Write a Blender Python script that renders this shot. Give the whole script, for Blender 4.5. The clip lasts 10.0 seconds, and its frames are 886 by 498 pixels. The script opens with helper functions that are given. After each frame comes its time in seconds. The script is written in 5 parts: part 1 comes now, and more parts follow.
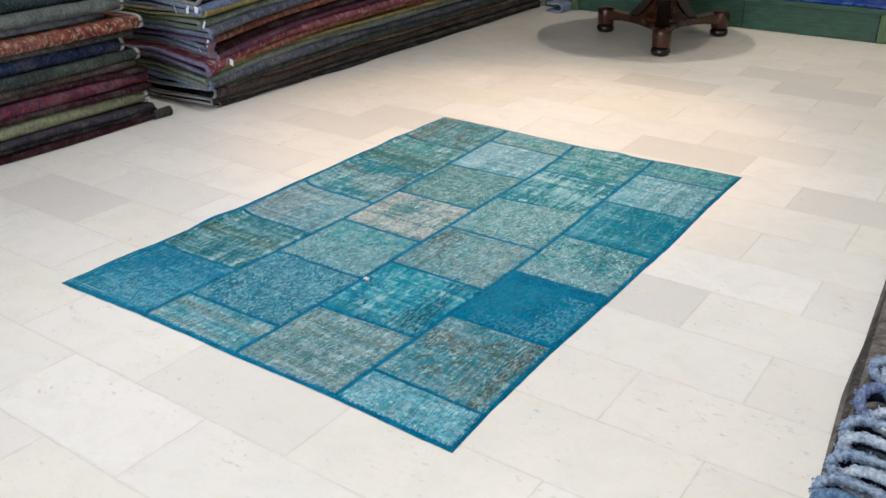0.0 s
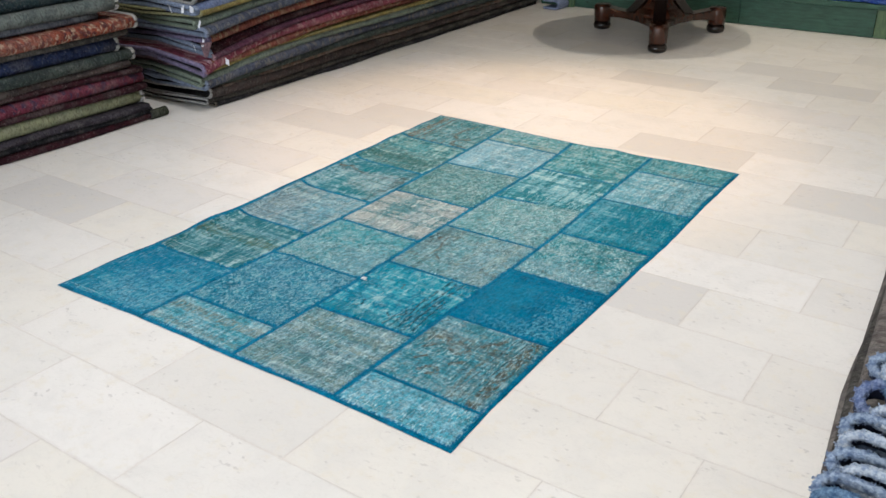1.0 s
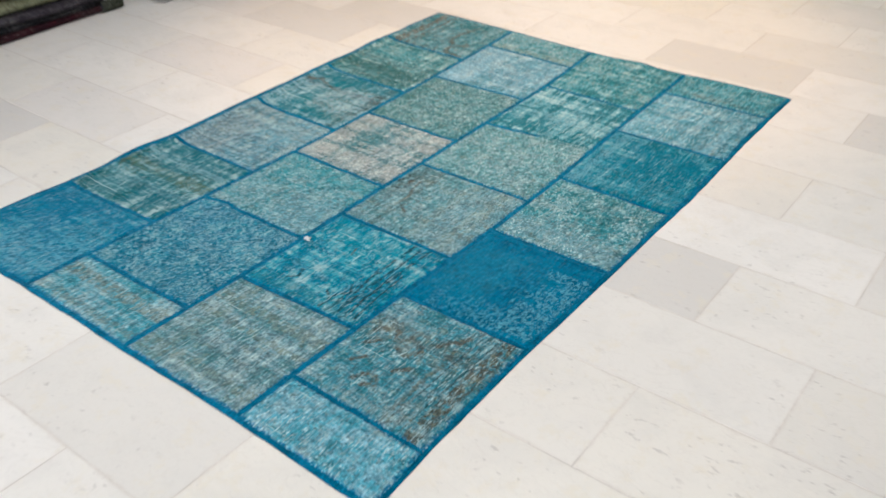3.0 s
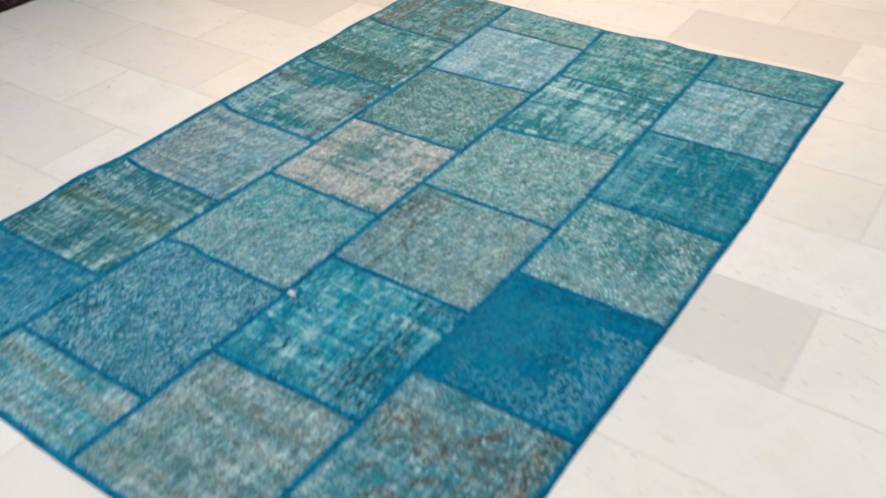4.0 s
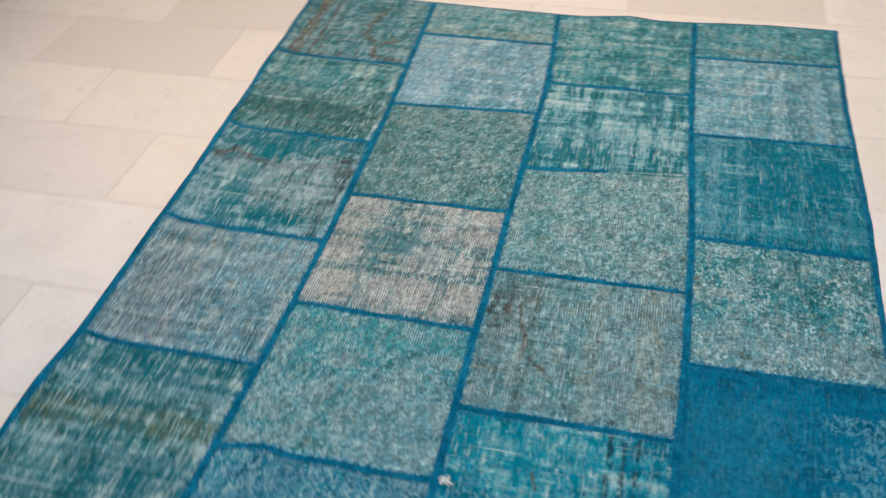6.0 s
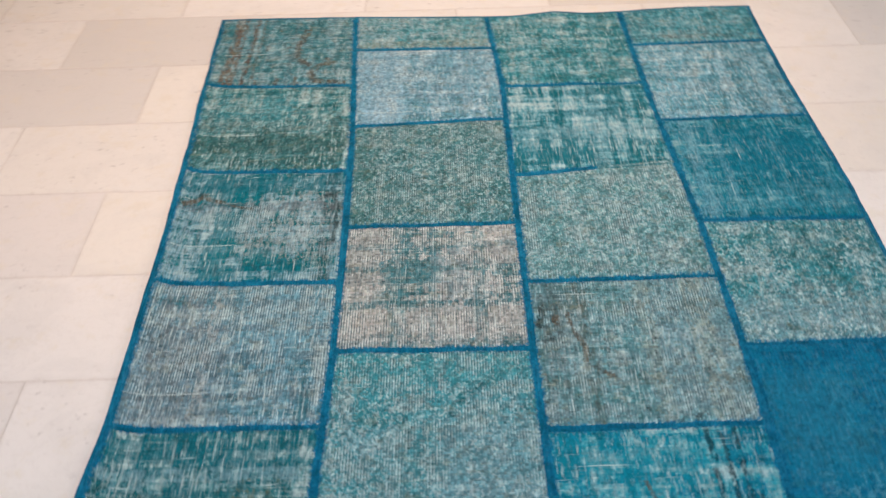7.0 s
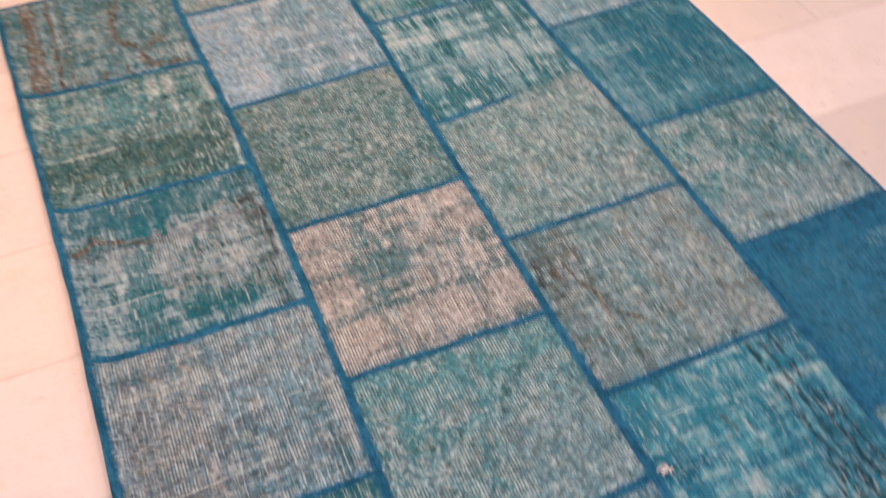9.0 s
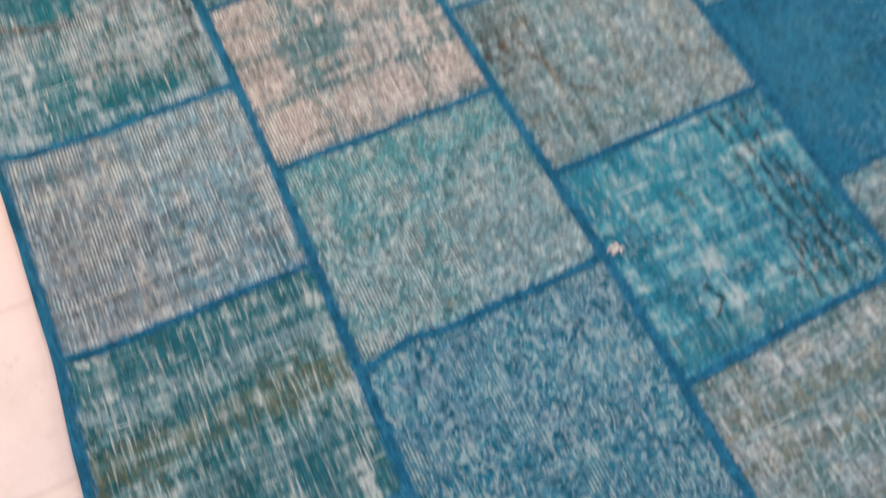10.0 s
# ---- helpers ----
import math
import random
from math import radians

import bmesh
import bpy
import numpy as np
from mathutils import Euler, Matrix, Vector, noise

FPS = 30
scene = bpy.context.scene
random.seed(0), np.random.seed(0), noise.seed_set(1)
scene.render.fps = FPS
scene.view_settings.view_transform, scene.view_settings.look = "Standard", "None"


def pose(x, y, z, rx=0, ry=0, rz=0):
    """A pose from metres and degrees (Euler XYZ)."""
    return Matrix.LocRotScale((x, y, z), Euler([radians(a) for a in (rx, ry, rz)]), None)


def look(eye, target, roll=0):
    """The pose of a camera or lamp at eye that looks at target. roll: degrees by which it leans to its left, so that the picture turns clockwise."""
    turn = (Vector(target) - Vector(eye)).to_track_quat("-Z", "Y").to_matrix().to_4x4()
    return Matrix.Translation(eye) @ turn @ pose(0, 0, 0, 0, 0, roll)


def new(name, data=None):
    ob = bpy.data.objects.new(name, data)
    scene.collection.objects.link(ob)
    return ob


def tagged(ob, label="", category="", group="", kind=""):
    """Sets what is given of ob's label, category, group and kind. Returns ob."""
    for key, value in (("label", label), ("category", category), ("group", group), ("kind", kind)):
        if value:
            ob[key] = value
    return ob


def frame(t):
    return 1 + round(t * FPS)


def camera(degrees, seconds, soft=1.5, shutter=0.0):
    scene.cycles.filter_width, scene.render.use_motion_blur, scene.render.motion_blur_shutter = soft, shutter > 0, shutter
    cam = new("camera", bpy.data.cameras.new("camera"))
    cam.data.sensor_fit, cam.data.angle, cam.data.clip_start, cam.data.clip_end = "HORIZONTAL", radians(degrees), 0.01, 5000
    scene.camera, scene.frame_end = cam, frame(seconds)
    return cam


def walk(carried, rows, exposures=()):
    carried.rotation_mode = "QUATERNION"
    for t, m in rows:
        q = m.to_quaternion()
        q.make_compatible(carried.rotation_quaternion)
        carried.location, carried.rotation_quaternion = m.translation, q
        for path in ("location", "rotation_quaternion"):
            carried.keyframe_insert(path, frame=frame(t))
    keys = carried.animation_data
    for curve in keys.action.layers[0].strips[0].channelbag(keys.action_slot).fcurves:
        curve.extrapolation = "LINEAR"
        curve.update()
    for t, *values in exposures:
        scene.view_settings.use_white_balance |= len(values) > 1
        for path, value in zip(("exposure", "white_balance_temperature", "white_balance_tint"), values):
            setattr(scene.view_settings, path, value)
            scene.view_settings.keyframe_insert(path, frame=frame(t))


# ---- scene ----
cam = camera(53.50, 10.0, soft=1.55, shutter=0.85)
PATH = [
    (0.0, 2.746, -1.523, 1.469, 64.46, 0.45, 34.98),
    (0.5, 2.748, -1.522, 1.474, 64.37, 0.51, 34.82),
    (1.0, 2.741, -1.512, 1.469, 64.31, 0.75, 34.70),
    (1.5, 2.723, -1.390, 1.460, 62.83, 1.91, 34.49),
    (2.0, 2.738, -1.155, 1.464, 60.54, 2.02, 36.34),
    (2.5, 2.691, -0.983, 1.447, 58.65, 1.44, 37.95),
    (2.7, 2.633, -0.923, 1.428, 57.75, 1.02, 38.19),
    (3.8, 2.220, -0.525, 1.332, 52.97, 1.80, 35.37),
    (4.0, 2.145, -0.461, 1.336, 52.86, 1.97, 35.00),
    (4.5, 1.925, -0.343, 1.327, 51.36, 1.21, 34.10),
    (5.0, 1.634, -0.348, 1.332, 49.19, 2.45, 29.39),
    (5.5, 1.411, -0.299, 1.318, 48.43, 3.09, 24.57),
    (5.7, 1.322, -0.249, 1.354, 48.10, 3.17, 20.21),
    (6.8, 0.795, -0.201, 1.365, 47.38, 1.69, 1.97),
    (7.0, 0.722, -0.190, 1.369, 47.16, 1.66, -0.56),
    (7.5, 0.629, -0.064, 1.360, 45.09, 1.66, -6.62),
    (8.0, 0.559, 0.083, 1.365, 44.17, 1.43, -11.04),
    (8.5, 0.429, 0.149, 1.369, 41.99, -0.09, -16.29),
    (9.0, 0.308, 0.159, 1.365, 39.75, -0.06, -23.10),
    (9.5, 0.350, 0.169, 1.332, 32.96, -0.18, -25.94),
    (10.0, 0.402, 0.160, 1.252, 26.72, 0.56, -25.29),
]
EXPOSURES = [(0.0, 0.34, 6020, 9), (1.5, 0.34, 6020, 9), (2.5, 0.26, 6040, 9), (4.0, 0.30, 6080, 9), (4.5, 0.15, 6150, 9), (5.5, 0.05, 6180, 12), (7.0, 0.09, 6330, 18), (7.5, 0.13, 6880, 28), (8.5, 0.12, 7250, 37), (9.0, 0.14, 7650, 44), (9.5, 0.19, 7850, 49), (10.0, 0.27, 7200, 35)]
walk(cam, [(t, pose(x, y, z, rx, ry, rz)) for t, x, y, z, rx, ry, rz in PATH], EXPOSURES)

# ---- light ----
world = bpy.data.worlds.new("world")
scene.world = world
world.use_nodes = True
wn = world.node_tree
sky = wn.nodes.new("ShaderNodeTexSky")
sky.sky_type, sky.sun_disc = "NISHITA", False
sky.sun_elevation, sky.sun_rotation = radians(40), radians(200)
wn.links.new(sky.outputs[0], wn.nodes["Background"].inputs[0])
wn.nodes["Background"].inputs[1].default_value = 0.1


def lamp(name, kind, at, target, energy, color, **more):
    data = bpy.data.lights.new(name, kind)
    data.energy, data.color = energy, color
    for key, value in more.items():
        if key == "size":
            data.size = value
        elif key == "size_y":
            data.shape, data.size_y = "RECTANGLE", value
        elif key == "radius":
            data.shadow_soft_size = value
        elif key == "cone":
            data.spot_size = radians(value)
        elif key == "blend":
            data.spot_blend = value
    ob = new(name, data)
    ob.matrix_world = look(at, target)
    return ob


WARM, SOFT, COOL = (1.0, 0.88, 0.69), (1.0, 0.96, 0.91), (0.95, 0.98, 1.0)
AMBER = (1.0, 0.61, 0.30)
CEIL = 2.9
# area lamp added as daylight from an assumed shop window behind the camera
lamp("assumed_window_light", "AREA", (0.9, -4.35, 1.5), (0.9, 0.0, 1.2), 140, COOL, size=5.0, size_y=2.2)
# ceiling spotlights, all out of view; the last four are added as fill
SPOTS = [
    (0.5, 2.7, 0.45, 2.45, 122, 66, AMBER),
    (0.64, 4.89, 0.4, 4.85, 68, 88, WARM),
    (1.55, 5.0, 1.5, 4.7, 56, 92, WARM),
    (-0.2, 1.55, -0.8, 1.4, 86, 100, SOFT),
    (1.2, 1.4, 1.2, 1.4, 68, 100, SOFT),
    (2.6, 2.6, 2.4, 2.9, 62, 96, SOFT),
    (2.7, -0.1, 2.5, 0.3, 86, 98, (1.0, 0.94, 0.87)),
]
for sx, sy, tx, ty, power, cone, shade in SPOTS:
    lamp("spotlight", "SPOT", (sx, sy, CEIL - 0.07), (tx, ty, 0), power, shade, radius=0.03, cone=cone, blend=0.6)


# ---- materials ----
def rgb(r, g, b):
    """Linear colour from screen values 0 to 255."""
    f = [v / 255 for v in (r, g, b)]
    return tuple(v / 12.92 if v < 0.04045 else ((v + 0.055) / 1.055) ** 2.4 for v in f) + (1.0,)


class Nodes:
    """A node material in the making."""

    def __init__(self, name):
        self.mat = bpy.data.materials.new(name)
        self.mat.use_nodes = True
        self.tree = self.mat.node_tree
        self.bsdf = self.tree.nodes["Principled BSDF"]
        self.coords = self.tree.nodes.new("ShaderNodeTexCoord").outputs["Object"]

    def put(self, socket, value):
        if isinstance(value, bpy.types.NodeSocket):
            self.tree.links.new(value, socket)
        else:
            socket.default_value = value

    def mapped(self, scale=(1, 1, 1), loc=(0, 0, 0), rot=0.0, vec=None):
        n = self.tree.nodes.new("ShaderNodeMapping")
        self.put(n.inputs["Vector"], vec or self.coords)
        n.inputs["Scale"].default_value, n.inputs["Location"].default_value = scale, loc
        n.inputs["Rotation"].default_value = (0, 0, radians(rot))
        return n.outputs[0]

    def noise(self, vec, scale, detail=3.0, rough=0.55, distort=0.0):
        n = self.tree.nodes.new("ShaderNodeTexNoise")
        self.put(n.inputs["Vector"], vec)
        n.inputs["Scale"].default_value, n.inputs["Detail"].default_value = scale, detail
        n.inputs["Roughness"].default_value, n.inputs["Distortion"].default_value = rough, distort
        return n.outputs["Fac"]

    def voronoi(self, vec, scale, feature="F1"):
        n = self.tree.nodes.new("ShaderNodeTexVoronoi")
        n.feature = feature
        self.put(n.inputs["Vector"], vec)
        n.inputs["Scale"].default_value = scale
        return n.outputs["Distance"]

    def ribs(self, vec, pitch, axis="X", distort=0.0, dscale=30.0):
        n = self.tree.nodes.new("ShaderNodeTexWave")
        n.bands_direction = axis
        self.put(n.inputs["Vector"], vec)
        n.inputs["Scale"].default_value = math.pi / 10 / pitch
        n.inputs["Distortion"].default_value = distort
        n.inputs["Detail Scale"].default_value = dscale
        return n.outputs["Fac"]

    def m(self, op, a, b=0.0, c=0.0):
        n = self.tree.nodes.new("ShaderNodeMath")
        n.operation = op
        for socket, value in zip(n.inputs, (a, b, c)):
            self.put(socket, value)
        return n.outputs[0]

    def step(self, value, lo, hi, a=0.0, b=1.0):
        n = self.tree.nodes.new("ShaderNodeMapRange")
        n.interpolation_type = "SMOOTHSTEP"
        for socket, v in zip(n.inputs, (value, lo, hi, a, b)):
            self.put(socket, v)
        return n.outputs[0]

    def mix(self, fac, a, b):
        n = self.tree.nodes.new("ShaderNodeMix")
        n.data_type = "RGBA"
        self.put(n.inputs[0], fac)
        self.put(n.inputs[6], a)
        self.put(n.inputs[7], b)
        return n.outputs[2]

    def times(self, col, value):
        n = self.tree.nodes.new("ShaderNodeVectorMath")
        n.operation = "SCALE"
        self.put(n.inputs[0], col)
        self.put(n.inputs["Scale"], value)
        return n.outputs[0]

    def cell(self, vec, sx, sy):
        """A random value for each cell of a grid."""
        snap = self.tree.nodes.new("ShaderNodeVectorMath")
        snap.operation = "SNAP"
        self.put(snap.inputs[0], vec)
        snap.inputs[1].default_value = (sx, sy, 10.0)
        n = self.tree.nodes.new("ShaderNodeTexWhiteNoise")
        self.tree.links.new(snap.outputs[0], n.inputs["Vector"])
        return n.outputs["Value"]

    def segment(self, vec, a, b, shift):
        """Distance to the line from a to b, in a space moved by shift."""
        def op(kind, *values):
            n = self.tree.nodes.new("ShaderNodeVectorMath")
            n.operation = kind
            for socket, v in zip(n.inputs, values):
                self.put(socket, v)
            return n
        ax, ay, dx, dy = a[0] + shift[0], a[1] + shift[1], b[0] - a[0], b[1] - a[1]
        rel = op("SUBTRACT", vec, (ax, ay, 0.0)).outputs[0]
        along = self.m("MULTIPLY", op("DOT_PRODUCT", rel, (dx, dy, 0.0)).outputs["Value"], 1.0 / max(dx * dx + dy * dy, 1e-8))
        clamp = self.tree.nodes.new("ShaderNodeClamp")
        self.put(clamp.inputs[0], along)
        foot = self.tree.nodes.new("ShaderNodeVectorMath")
        foot.operation = "SCALE"
        foot.inputs[0].default_value = (dx, dy, 0.0)
        self.put(foot.inputs["Scale"], clamp.outputs[0])
        flat = op("MULTIPLY", op("SUBTRACT", rel, foot.outputs[0]).outputs[0], (1.0, 1.0, 0.0)).outputs[0]
        return op("LENGTH", flat).outputs["Value"]

    def random(self):
        return self.tree.nodes.new("ShaderNodeObjectInfo").outputs["Random"]

    def island(self):
        return self.tree.nodes.new("ShaderNodeNewGeometry").outputs["Random Per Island"]

    def axis(self, n, vec=None):
        s = self.tree.nodes.new("ShaderNodeSeparateXYZ")
        self.put(s.inputs[0], vec or self.coords)
        return s.outputs[n]

    def done(self, color, rough=0.6, bump=None, strength=0.3, distance=0.002, **inputs):
        self.put(self.bsdf.inputs["Base Color"], color)
        self.put(self.bsdf.inputs["Roughness"], rough)
        for key, value in inputs.items():
            self.put(self.bsdf.inputs[key.replace("_", " ")], value)
        if bump is not None:
            n = self.tree.nodes.new("ShaderNodeBump")
            n.inputs["Strength"].default_value, n.inputs["Distance"].default_value = strength, distance
            self.put(n.inputs["Height"], bump)
            self.tree.links.new(n.outputs[0], self.bsdf.inputs["Normal"])
        return self.mat


def marble(name, use_island=False, tones=((231, 226, 222), (226, 221, 216)), warm=0.3):
    k = Nodes(name)
    r = k.island() if use_island else k.random()
    off = k.tree.nodes.new("ShaderNodeVectorMath")
    off.operation = "MULTIPLY_ADD"
    off.inputs[0].default_value = (37.0, 53.0, 11.0)
    k.put(off.inputs[1], r)
    k.put(off.inputs[2], k.coords)
    vec = off.outputs[0]
    base = k.mix(k.step(r, 0.1, 0.9), rgb(*tones[0]), rgb(*tones[1]))
    base = k.mix(k.step(k.m("FRACT", k.m("MULTIPLY", r, 7.3)), 0.5, 1.0, 0.0, warm), base, rgb(231, 222, 205))
    cloud = k.noise(vec, 6.0, 6.0, 0.65, 0.5)
    base = k.mix(k.step(cloud, 0.42, 0.68, 0.0, 0.36), base, rgb(212, 208, 204))
    base = k.mix(k.step(k.noise(vec, 13.0, 5.0, 0.7), 0.52, 0.68, 0.0, 0.38), base, rgb(222, 212, 194))
    vein = k.noise(k.mapped((1.0, 2.2, 1.0), vec=vec), 5.0, 6.0, 0.65, 1.4)
    base = k.mix(k.step(k.m("ABSOLUTE", k.m("SUBTRACT", vein, 0.5)), 0.0, 0.014, 0.13, 0.0), base, rgb(190, 182, 174))
    pits = k.m("MULTIPLY", k.step(k.noise(k.mapped((1, 1.7, 1), vec=vec), 34.0, 3.0, 0.6), 0.61, 0.71, 0.0, 0.42), k.step(k.noise(vec, 3.0, 2.0, 0.5), 0.42, 0.6, 0.1, 1.0))
    base = k.mix(pits, base, rgb(158, 150, 146))
    fine = k.noise(vec, 90.0, 4.0, 0.7)
    base = k.mix(k.step(fine, 0.5, 0.8, 0.0, 0.14), base, rgb(182, 176, 168))
    if not use_island:
        # grime rubbed into the slab's rim, uneven along it
        rim = k.m("MINIMUM", k.m("SUBTRACT", 0.3, k.m("ABSOLUTE", k.axis(0))), k.m("SUBTRACT", 0.15, k.m("ABSOLUTE", k.axis(1))))
        rim = k.m("MULTIPLY_ADD", k.m("SUBTRACT", k.noise(vec, 16.0, 4.0, 0.7), 0.5), 0.028, rim)
        base = k.mix(k.step(rim, -0.004, 0.009, 0.42, 0.0), base, rgb(198, 188, 180))
    rough = k.m("MULTIPLY_ADD", cloud, 0.25, 0.28)
    return k.done(base, rough, k.m("ADD", cloud, k.m("MULTIPLY", fine, 0.25)), 0.12, 0.002)


def plain(name, color, rough=0.7, vary=0.12, scale=8.0, strength=0.15, **inputs):
    k = Nodes(name)
    big = k.noise(k.coords, scale, 4.0, 0.6)
    fine = k.noise(k.coords, scale * 14, 3.0, 0.6)
    dark = tuple(c * (1 - 2 * vary) for c in color[:3]) + (1.0,)
    col = k.mix(k.step(k.m("MULTIPLY_ADD", fine, 0.4, k.m("MULTIPLY", big, 0.6)), 0.35, 0.65), dark, color)
    return k.done(col, rough, fine, strength, 0.002, **inputs)


def wood(name, color, dark, rough=0.4, grain=(1.0, 1.0, 14.0), knots=False, **inputs):
    k = Nodes(name)
    vec = k.mapped(grain)
    g = k.noise(vec, 7.0, 5.0, 0.6, 0.6)
    col = k.mix(k.step(g, 0.25, 0.75), dark, color)
    col = k.mix(k.step(k.noise(k.mapped(tuple(4 * v for v in grain)), 16.0, 3.0), 0.5, 0.75, 0.0, 0.4), col, dark)
    if knots:
        spot = k.voronoi(k.mapped((1.0, 0.0, 1.6)), 4.2)
        col = k.mix(k.step(spot, 0.05, 0.11, 0.9, 0.0), col, tuple(c * 0.25 for c in dark[:3]) + (1.0,))
    return k.done(col, rough, g, 0.2, 0.002, **inputs)


WHITE = rgb(188, 206, 206)


def dye(r, g, b):
    """Wool dyed over: the screen colour drawn towards teal and greyed a little."""
    c = rgb(r, g, b)
    t = (0.61 * c[0], 0.865 * (0.75 * c[1] + 0.25 * c[2]), 1.07 * (0.38 * c[1] + 0.62 * c[2]))
    grey = sum(t) / 3
    return tuple(0.95 * v + 0.05 * grey for v in t) + (1.0,)


def patch_cloth(name, seed, main, second, dark, worn=0.5, plaid=0.5, flecks=0.5, rib=0.4, spots=0.25, bands=(), scratch=0.4, blocks=(), motifs=(), seam=None):
    """Overdyed worn carpet: knots in blotches and woven streaks of several shades, dark marks, bare warp ribs and pale flecks."""
    k = Nodes(name)
    vec = k.mapped(loc=(seed * 1.7, seed * 2.3, 0))
    worm = plaid <= 0.36
    vivid = main[0] < 0.02
    bleached = tuple(0.72 * c + 0.28 * w for c, w in zip(second[:3], WHITE[:3])) + (1.0,)
    pale = tuple(0.3 * c + 0.7 * w for c, w in zip(second[:3], WHITE[:3])) + (1.0,)
    deep = tuple(0.5 * c for c in main[:3]) + (1.0,)
    shade = (0.5 * main[0], 0.72 * main[1], 0.70 * main[2], 1.0)
    # single knots: places drawn together on the weave's grid, with frayed limits
    fray = k.tree.nodes.new("ShaderNodeTexNoise")
    k.put(fray.inputs["Vector"], vec)
    fray.inputs["Scale"].default_value, fray.inputs["Detail"].default_value = 150.0, 2.0
    jit = k.tree.nodes.new("ShaderNodeVectorMath")
    jit.operation = "MULTIPLY_ADD"
    k.put(jit.inputs[0], fray.outputs["Color"])
    jit.inputs[1].default_value = (0.007, 0.007, 0.0)
    k.put(jit.inputs[2], vec)
    snap = k.tree.nodes.new("ShaderNodeVectorMath")
    snap.operation = "SNAP"
    k.put(snap.inputs[0], jit.outputs[0])
    snap.inputs[1].default_value = (0.0042, 0.0052, 1.0)
    knot = snap.outputs[0]
    blotch = k.m("SUBTRACT", k.noise(knot, 13.0, 5.0, 0.7, 0.3), 0.5)
    warp = k.m("SUBTRACT", k.noise(k.mapped((46, 4.5, 1), (seed, 0, 0), vec=knot), 1.0, 4.0, 0.65), 0.5)
    weft = k.m("SUBTRACT", k.noise(k.mapped((4.5, 40, 1), (0, seed, 0), vec=knot), 1.0, 4.0, 0.65), 0.5)
    tufts = k.noise(k.mapped(((62, 44, 1) if vivid else (88, 54, 1)) if worm else (120, 34, 1), (seed, seed, 0)), 1.0, 2.5, 0.55, 1.6 if worm else 0.1)
    weave = k.m("ADD", warp, weft)
    tone = k.m("MULTIPLY_ADD", blotch, 1.25 - 0.5 * plaid, k.m("MULTIPLY_ADD", weave, 1.5 * plaid, 0.5))
    tone = k.m("MULTIPLY_ADD", k.m("SUBTRACT", tufts, 0.5), 0.55 if worm else 0.45, tone)
    if plaid >= 0.55:
        # broad checks of the worn pile, warp against weft
        up = k.step(k.noise(k.mapped((20, 2.2, 1), (seed, 5, 0), vec=knot), 1.0, 3.0, 0.6), 0.44, 0.56, -1.0, 1.0)
        over = k.step(k.noise(k.mapped((2.2, 24, 1), (5, seed, 0), vec=knot), 1.0, 3.0, 0.6), 0.44, 0.56, -1.0, 1.0)
        tone = k.m("MULTIPLY_ADD", k.m("ADD", up, over), 0.115 * plaid, tone)
    mid = 0.59 - 0.18 * worn
    col = k.mix(k.step(tone, mid - 0.19, mid - 0.08), shade, main)
    col = k.mix(k.step(tone, mid - 0.03, mid + 0.035), col, second)
    bald = k.step(tone, mid - 0.06, mid + 0.06, 0.12, 1.0)
    col = k.mix(k.step(tone, mid + 0.06, mid + 0.17, 0.0, 0.0 if flecks < 0.1 else min(0.9, 0.1 + 3 * flecks)), col, bleached)
    col = k.mix(k.step(tone, mid + 0.19, mid + 0.27, 0.0, 0.0 if flecks < 0.1 else min(0.8, 2.5 * flecks)), col, pale)
    if worm:
        amount = min(0.62, 0.18 + flecks * 1.1) if vivid else 0.44
        col = k.mix(k.step(tufts, 0.52, 0.61, 0.0, amount), col, pale)
        col = k.mix(k.step(tufts, 0.38, 0.48, amount, 0.0), col, deep)
    else:
        fibre = k.noise(k.mapped((150, 17, 1), (seed, 11, 0)), 1.0, 4.0, 0.7)
        thread = k.noise(k.mapped((17, 130, 1), (11, seed, 0)), 1.0, 4.0, 0.7)
        grid = k.m("ADD", k.m("SUBTRACT", fibre, 0.5), k.m("MULTIPLY", k.m("SUBTRACT", thread, 0.5), 0.8))
        amount = 0.03 if flecks < 0.1 else 0.22 if vivid and rib <= 0.1 else 0.6 if plaid >= 0.6 else 0.42
        col = k.mix(k.step(grid, 0.04, 0.17, 0.0, amount), col, pale)
        col = k.mix(k.step(grid, -0.17, -0.04, amount, 0.0), col, deep)
    for bx, by, hx, hy, tint, amount in blocks:
        ragged = k.m("MULTIPLY", k.m("ADD", k.m("ADD", weave, blotch), k.m("MULTIPLY", k.m("SUBTRACT", tufts, 0.5), 0.8)), 0.14)
        inside = k.step(tone, mid - 0.14, mid + 0.14, amount, amount * 0.7)
        if vivid and tint[0] > 0.03:
            inside = k.m("MULTIPLY", inside, k.step(k.noise(k.mapped((95, 60, 1), (seed, 8, 0)), 1.0, 3.0, 0.65, 0.8), 0.44, 0.58))
        for ax, centre, half in ((0, bx, hx), (1, by, hy)):
            far = k.m("SUBTRACT", k.m("ABSOLUTE", k.m("SUBTRACT", k.axis(ax), centre)), half)
            inside = k.m("MULTIPLY", inside, k.step(k.m("ADD", far, ragged), -0.01, 0.01, 1.0, 0.0))
        col = k.mix(inside, col, tint)
